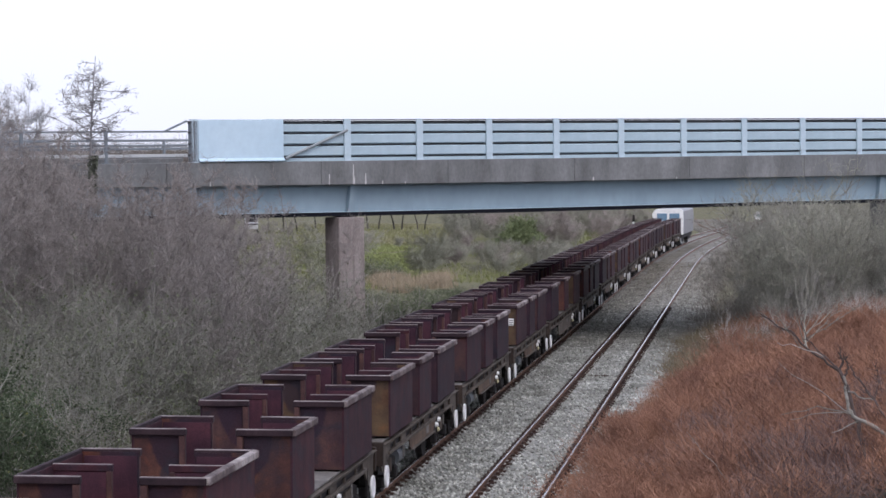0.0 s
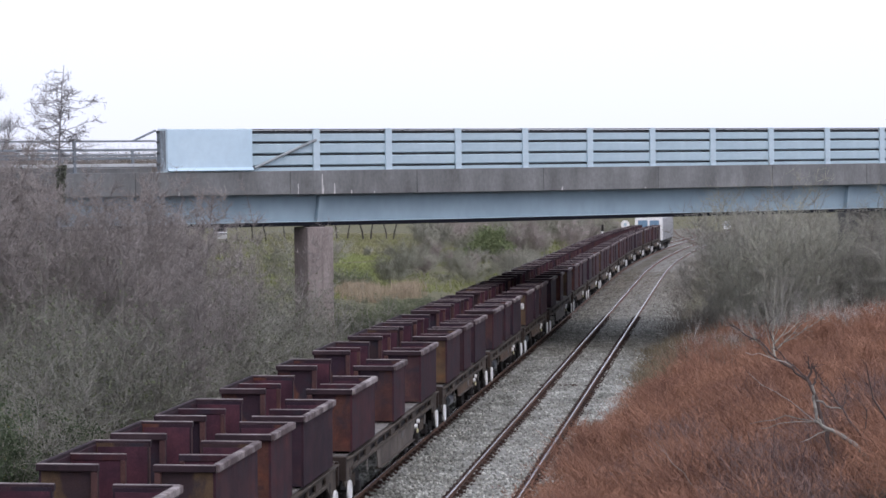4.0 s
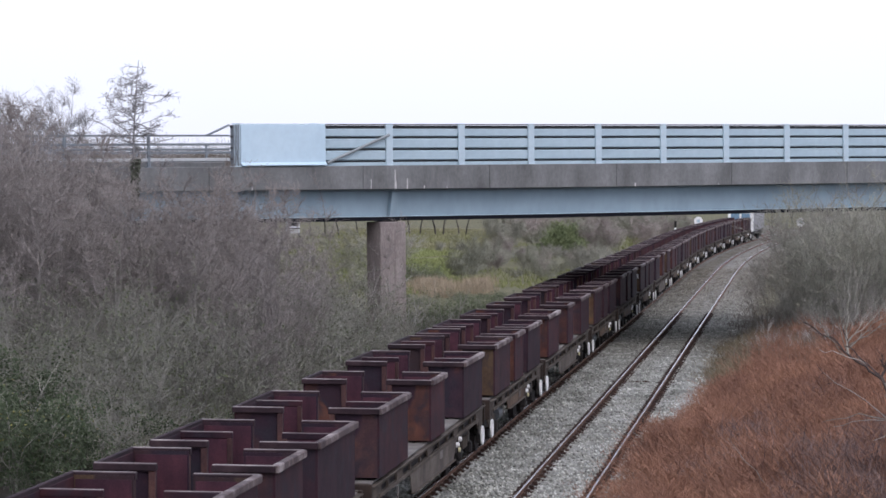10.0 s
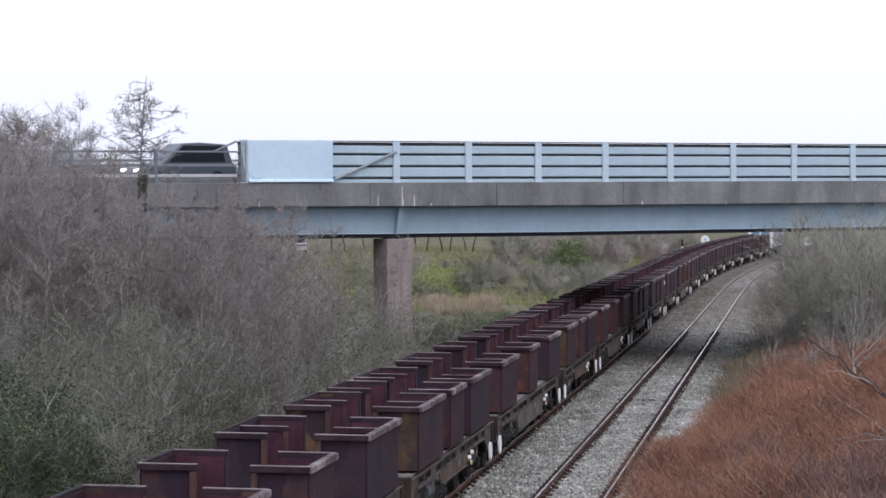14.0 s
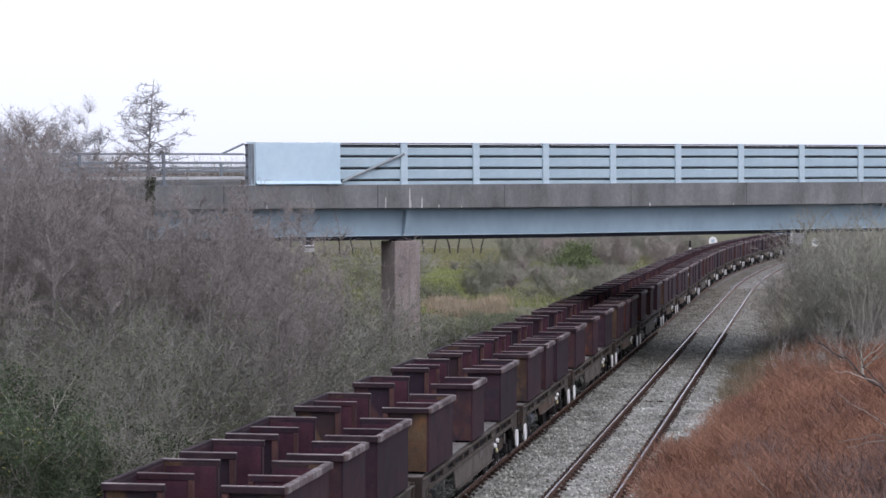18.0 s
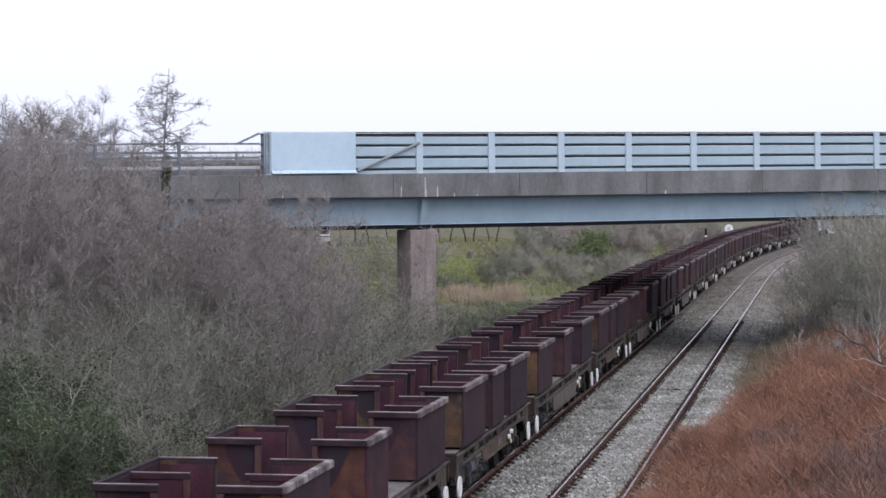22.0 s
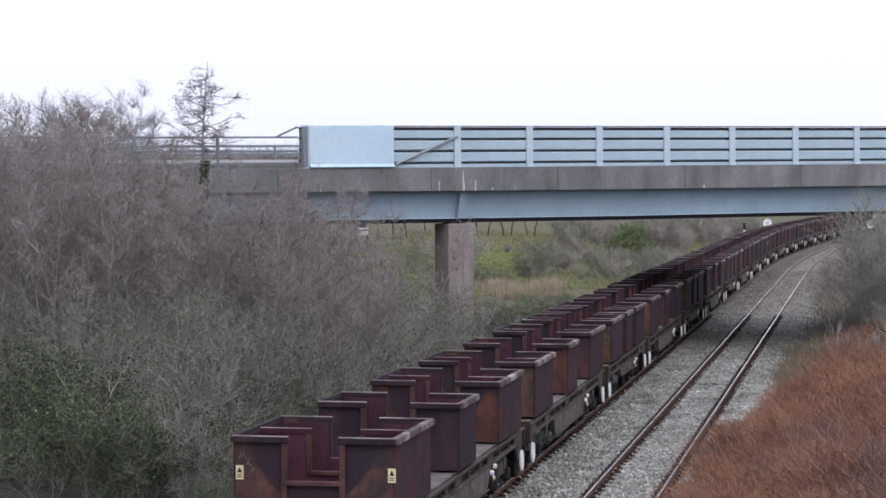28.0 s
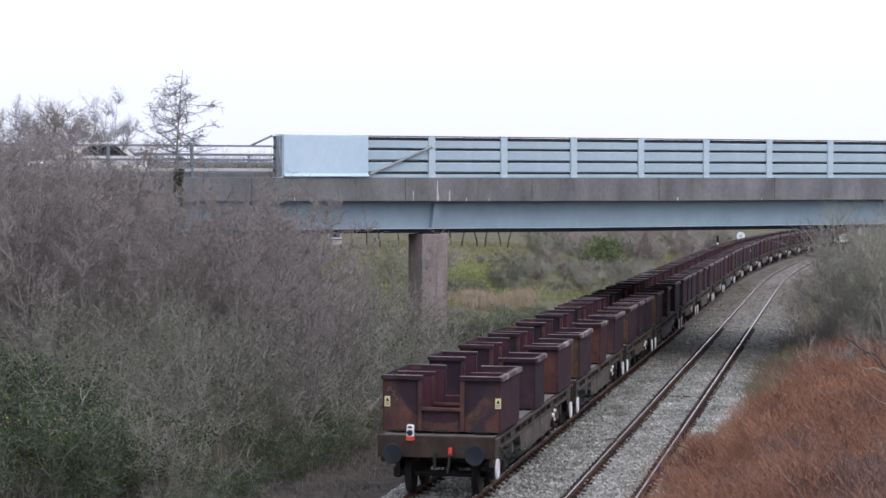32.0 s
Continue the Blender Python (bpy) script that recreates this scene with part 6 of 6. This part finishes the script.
    limb([(1.66, 0.3, 3.20), (1.34, 0.3, 3.44), (1.04, 0.35, 3.65), (0.70, 0.4, 3.97), (0.42, 0.4, 4.10), (0.15, 0.4, 4.27)], 0.024, 0.008, BARK_BROWN, twigs=2)
    limb([(1.02, 0.38, 3.66), (0.97, 0.6, 4.1), (1.02, 0.6, 4.75), (1.05, 0.6, 5.45)], 0.014, 0.005, BARK_THICKET, 4, shoots)
    for base_z, tip in ((3.75, (0.50, 5.15)), (3.95, (0.74, 5.25)), (4.0, (1.44, 5.30)), (3.9, (2.0, 4.97)), (3.8, (2.42, 4.82)), (3.7, (1.62, 4.36)), (3.6, (0.16, 4.72)), (4.3, (1.25, 5.4)), (3.85, (1.80, 5.1))):
        mid = (0.97 + 0.42 * (tip[0] - 0.97), 0.6 + r.gauss(0, 0.2), base_z + 0.38 * (tip[1] - base_z) + r.gauss(0, 0.05))
        limb([(0.97, 0.6, base_z), mid, (tip[0], mid[1], tip[1])], 0.009, 0.0035, BARK_THICKET, 4, shoots)
    # thin upright shoots standing in the bracken beside it
    for x, y, top in ((1.05, 0.6, 2.45), (0.2, 1.4, 2.2), (-0.6, 2.0, 1.75), (1.6, 0.3, 1.9)):
        limb([(x, y, ground_z(x, 46.5 + y)), (x - 0.06, y, top * 0.6), (x - 0.02, y, top)], 0.012, 0.005, BARK_BROWN)
    fringe.mesh("crown", BARK_BROWN, ob, tips=True)
    shoots.mesh("pale_shoots", BARK_THICKET, ob, tips=True)
    ob.matrix_basis = pose(*base)


island_tones(FERN, 0.84, 1.17)
island_tones(STALK, 0.68, 1.3)
LITTER = grain("dark_dead_stems", [(0.25, (0.060, 0.052, 0.046)), (0.5, (0.10, 0.088, 0.080)), (0.8, (0.16, 0.145, 0.13))], scale=0.4, fine=9.0, rough=0.9, bump=0.0, spec=0.1)
UNDER = grain("dead_stalks", [(0.25, (0.145, 0.125, 0.108)), (0.5, (0.21, 0.188, 0.162)), (0.8, (0.28, 0.26, 0.225))], scale=0.4, fine=9.0, rough=0.9, bump=0.0, spec=0.1)
LEAF_GREEN = bark("holly_leaf", (0.130, 0.162, 0.080), (0.225, 0.265, 0.135))
thickets()
far_hedges()
ivy_tree()
undergrowth()
bracken_bank()
meadow()
bare_branch()


# ---- small things along the line ----
def build_sign(x, y, z, label):
    sg = thing("round_line_sign", label, "sign", "round white signs", at=pose(x, y, ground_z(x, y)))
    part("post", rodded((0, 0, -0.3), (0, 0, z - ground_z(x, y)), 0.04, n=8), FRAME_DARK, sg)
    h = z - ground_z(x, y)
    d = part("disc", rodded((0, -0.045, h), (0, -0.075, h), 0.45, n=24), WHITE_PAINT, sg, "white disc")
    part("centre", rodded((0, -0.076, h), (0, -0.084, h), 0.17, n=16), PARAPET, d)


def build_marker(x, y):
    mk = thing("line_marker", "white-topped dark marker post beside the line", "post", at=pose(x, y, ground_z(x, y)))
    part("post", rodded((0, 0, -0.3), (0, 0, 2.25), 0.11, n=8), WHITE_PAINT, mk)
    part("cap", boxed((0, 0, 2.62), (0.24, 0.24, 0.76), 0.04), FRAME_DARK, mk)


build_sign(-10.2, 250, 2.44, "round white sign on a post beside the line")
build_sign(0.4, 250, 2.35, "round white sign on a post among the scrub")
build_marker(-13.1, 260)


def build_van(x, y):
    van = thing("parked_van", "small white van parked far beyond the bridge", "van", at=pose(x, y, ground_z(x, y), 0, 0, -76))
    body = prism([(-2.0, 0.35), (2.0, 0.35), (2.0, 1.0), (1.3, 1.25), (0.9, 1.85), (-2.0, 1.9)], -0.85, 0.85, "y")
    bmesh.ops.bevel(body, geom=list(body.edges), offset=0.06, segments=2, affect="EDGES", profile=0.5)
    part("body", body, plain("van_paint", (0.56, 0.57, 0.58), 0.4), van)
    part("side_band", boxed((0, 0, 1.02), (4.02, 1.72, 0.16), 0.01), BLACK, van)
    part("windscreen", prism([(1.27, 1.25), (0.93, 1.78), (0.96, 1.80), (1.31, 1.27)], -0.7, 0.7, "y"), BLACK, van)
    for s in (-1, 1):
        part("side_window", boxed((0.35, s * 0.856, 1.45), (0.9, 0.012, 0.45), 0.0), BLACK, van)
        for k in (-1.25, 1.25):
            part("wheel", rodded((k, s * 0.66, 0.32), (k, s * 0.87, 0.32), 0.32, n=16), BLACK, van)


build_van(-66.25, 309)


def track_bond():
    """Short lengths of dirty cable lying across the empty track."""
    ob = thing("track_bond_cable", "dark dirty cable crossing the empty track", "cable")
    r = random.Random(3)
    p = Vector((TRACK_A - 1.1, 84.6, fall(84.6) - 0.135))
    while p.x < TRACK_A + 1.2:
        q = p + Vector((r.uniform(0.05, 0.12), r.uniform(-0.12, 0.12), r.uniform(-0.02, 0.012)))
        q.z = fall(84.6) + min(-0.13, max(-0.17, q.z - fall(84.6)))
        q.y += (84.6 - q.y) * 0.3
        part("cable_length", rodded(p, q, r.uniform(0.012, 0.05), r.uniform(0.012, 0.05), 6), CHAIR, ob)
        p = q


track_bond()


def build_siding(label, left, right):
    """A branch line that leaves beyond the curve; left and right: the rails' lines."""
    sd = thing("railway_siding", label, "railway track", "railway tracks", kind="structure")
    for line in (left, right):
        bm = bmesh.new()
        for a, b in zip(line, line[1:]):
            rod(bm, (*a, -0.06 + fall(a[1])), (*b, -0.06 + fall(b[1])), 0.055, n=6)
        part("rail", bm, RAIL_SIDE, sd)
    verts, faces = [], []
    for (x, y) in left:
        k = min(right, key=lambda p: abs(p[1] - y))
        low = fall(y)
        verts += [(min(x, k[0]) - 1.0, y, low - 0.20), (max(x, k[0]) + 1.0, y, low - 0.20), (max(x, k[0]) + 1.6, y, low - 0.5), (min(x, k[0]) - 1.6, y, low - 0.5)]
    for i in range(len(left) - 1):
        for j in range(4):
            a, b = i * 4 + j, i * 4 + (j + 1) % 4
            faces.append((a, b, b + 4, a + 4))
    from_arrays("gravel_bed", verts, faces, BALLAST, sd)


build_siding("rusty branch rails leaving straight ahead beyond the curve", [(-9.3, 379), (-8.4, 350), (-7.4, 328), (-5.7, 305), (-4.3, 289), (-3.2, 276)],
             [(-7.9, 379), (-7.0, 350), (-6.0, 325), (-4.5, 303), (-3.2, 284), (-2.1, 271)])
build_siding("second line of branch rails beyond the curve", [(-5.9, 382), (-4.8, 347), (-3.5, 320), (-2.3, 304), (-0.6, 288)],
             [(-4.6, 388), (-3.4, 347), (-2.3, 326), (-1.0, 306), (0.6, 290)])

build_track("railway_track_1", TRACK_A, "empty railway track with worn bright rails on concrete sleepers")
build_track("railway_track_2", TRACK_B, "railway track with rusty rails under the train")


def motions():
    for ob, ahead, z in TRAVEL:
        walk(ob, [(t, line_pose(y + ahead, z)) for t, y in TAIL])
    base = bridge_frame()
    for ob, u, t in CARS:
        rows = []
        for k in (0.0, 32.0):
            rows.append((k, base @ pose(u - CAR_SPEED * (k - t), 4.6, -0.143)))
        walk(ob, rows)


motions()
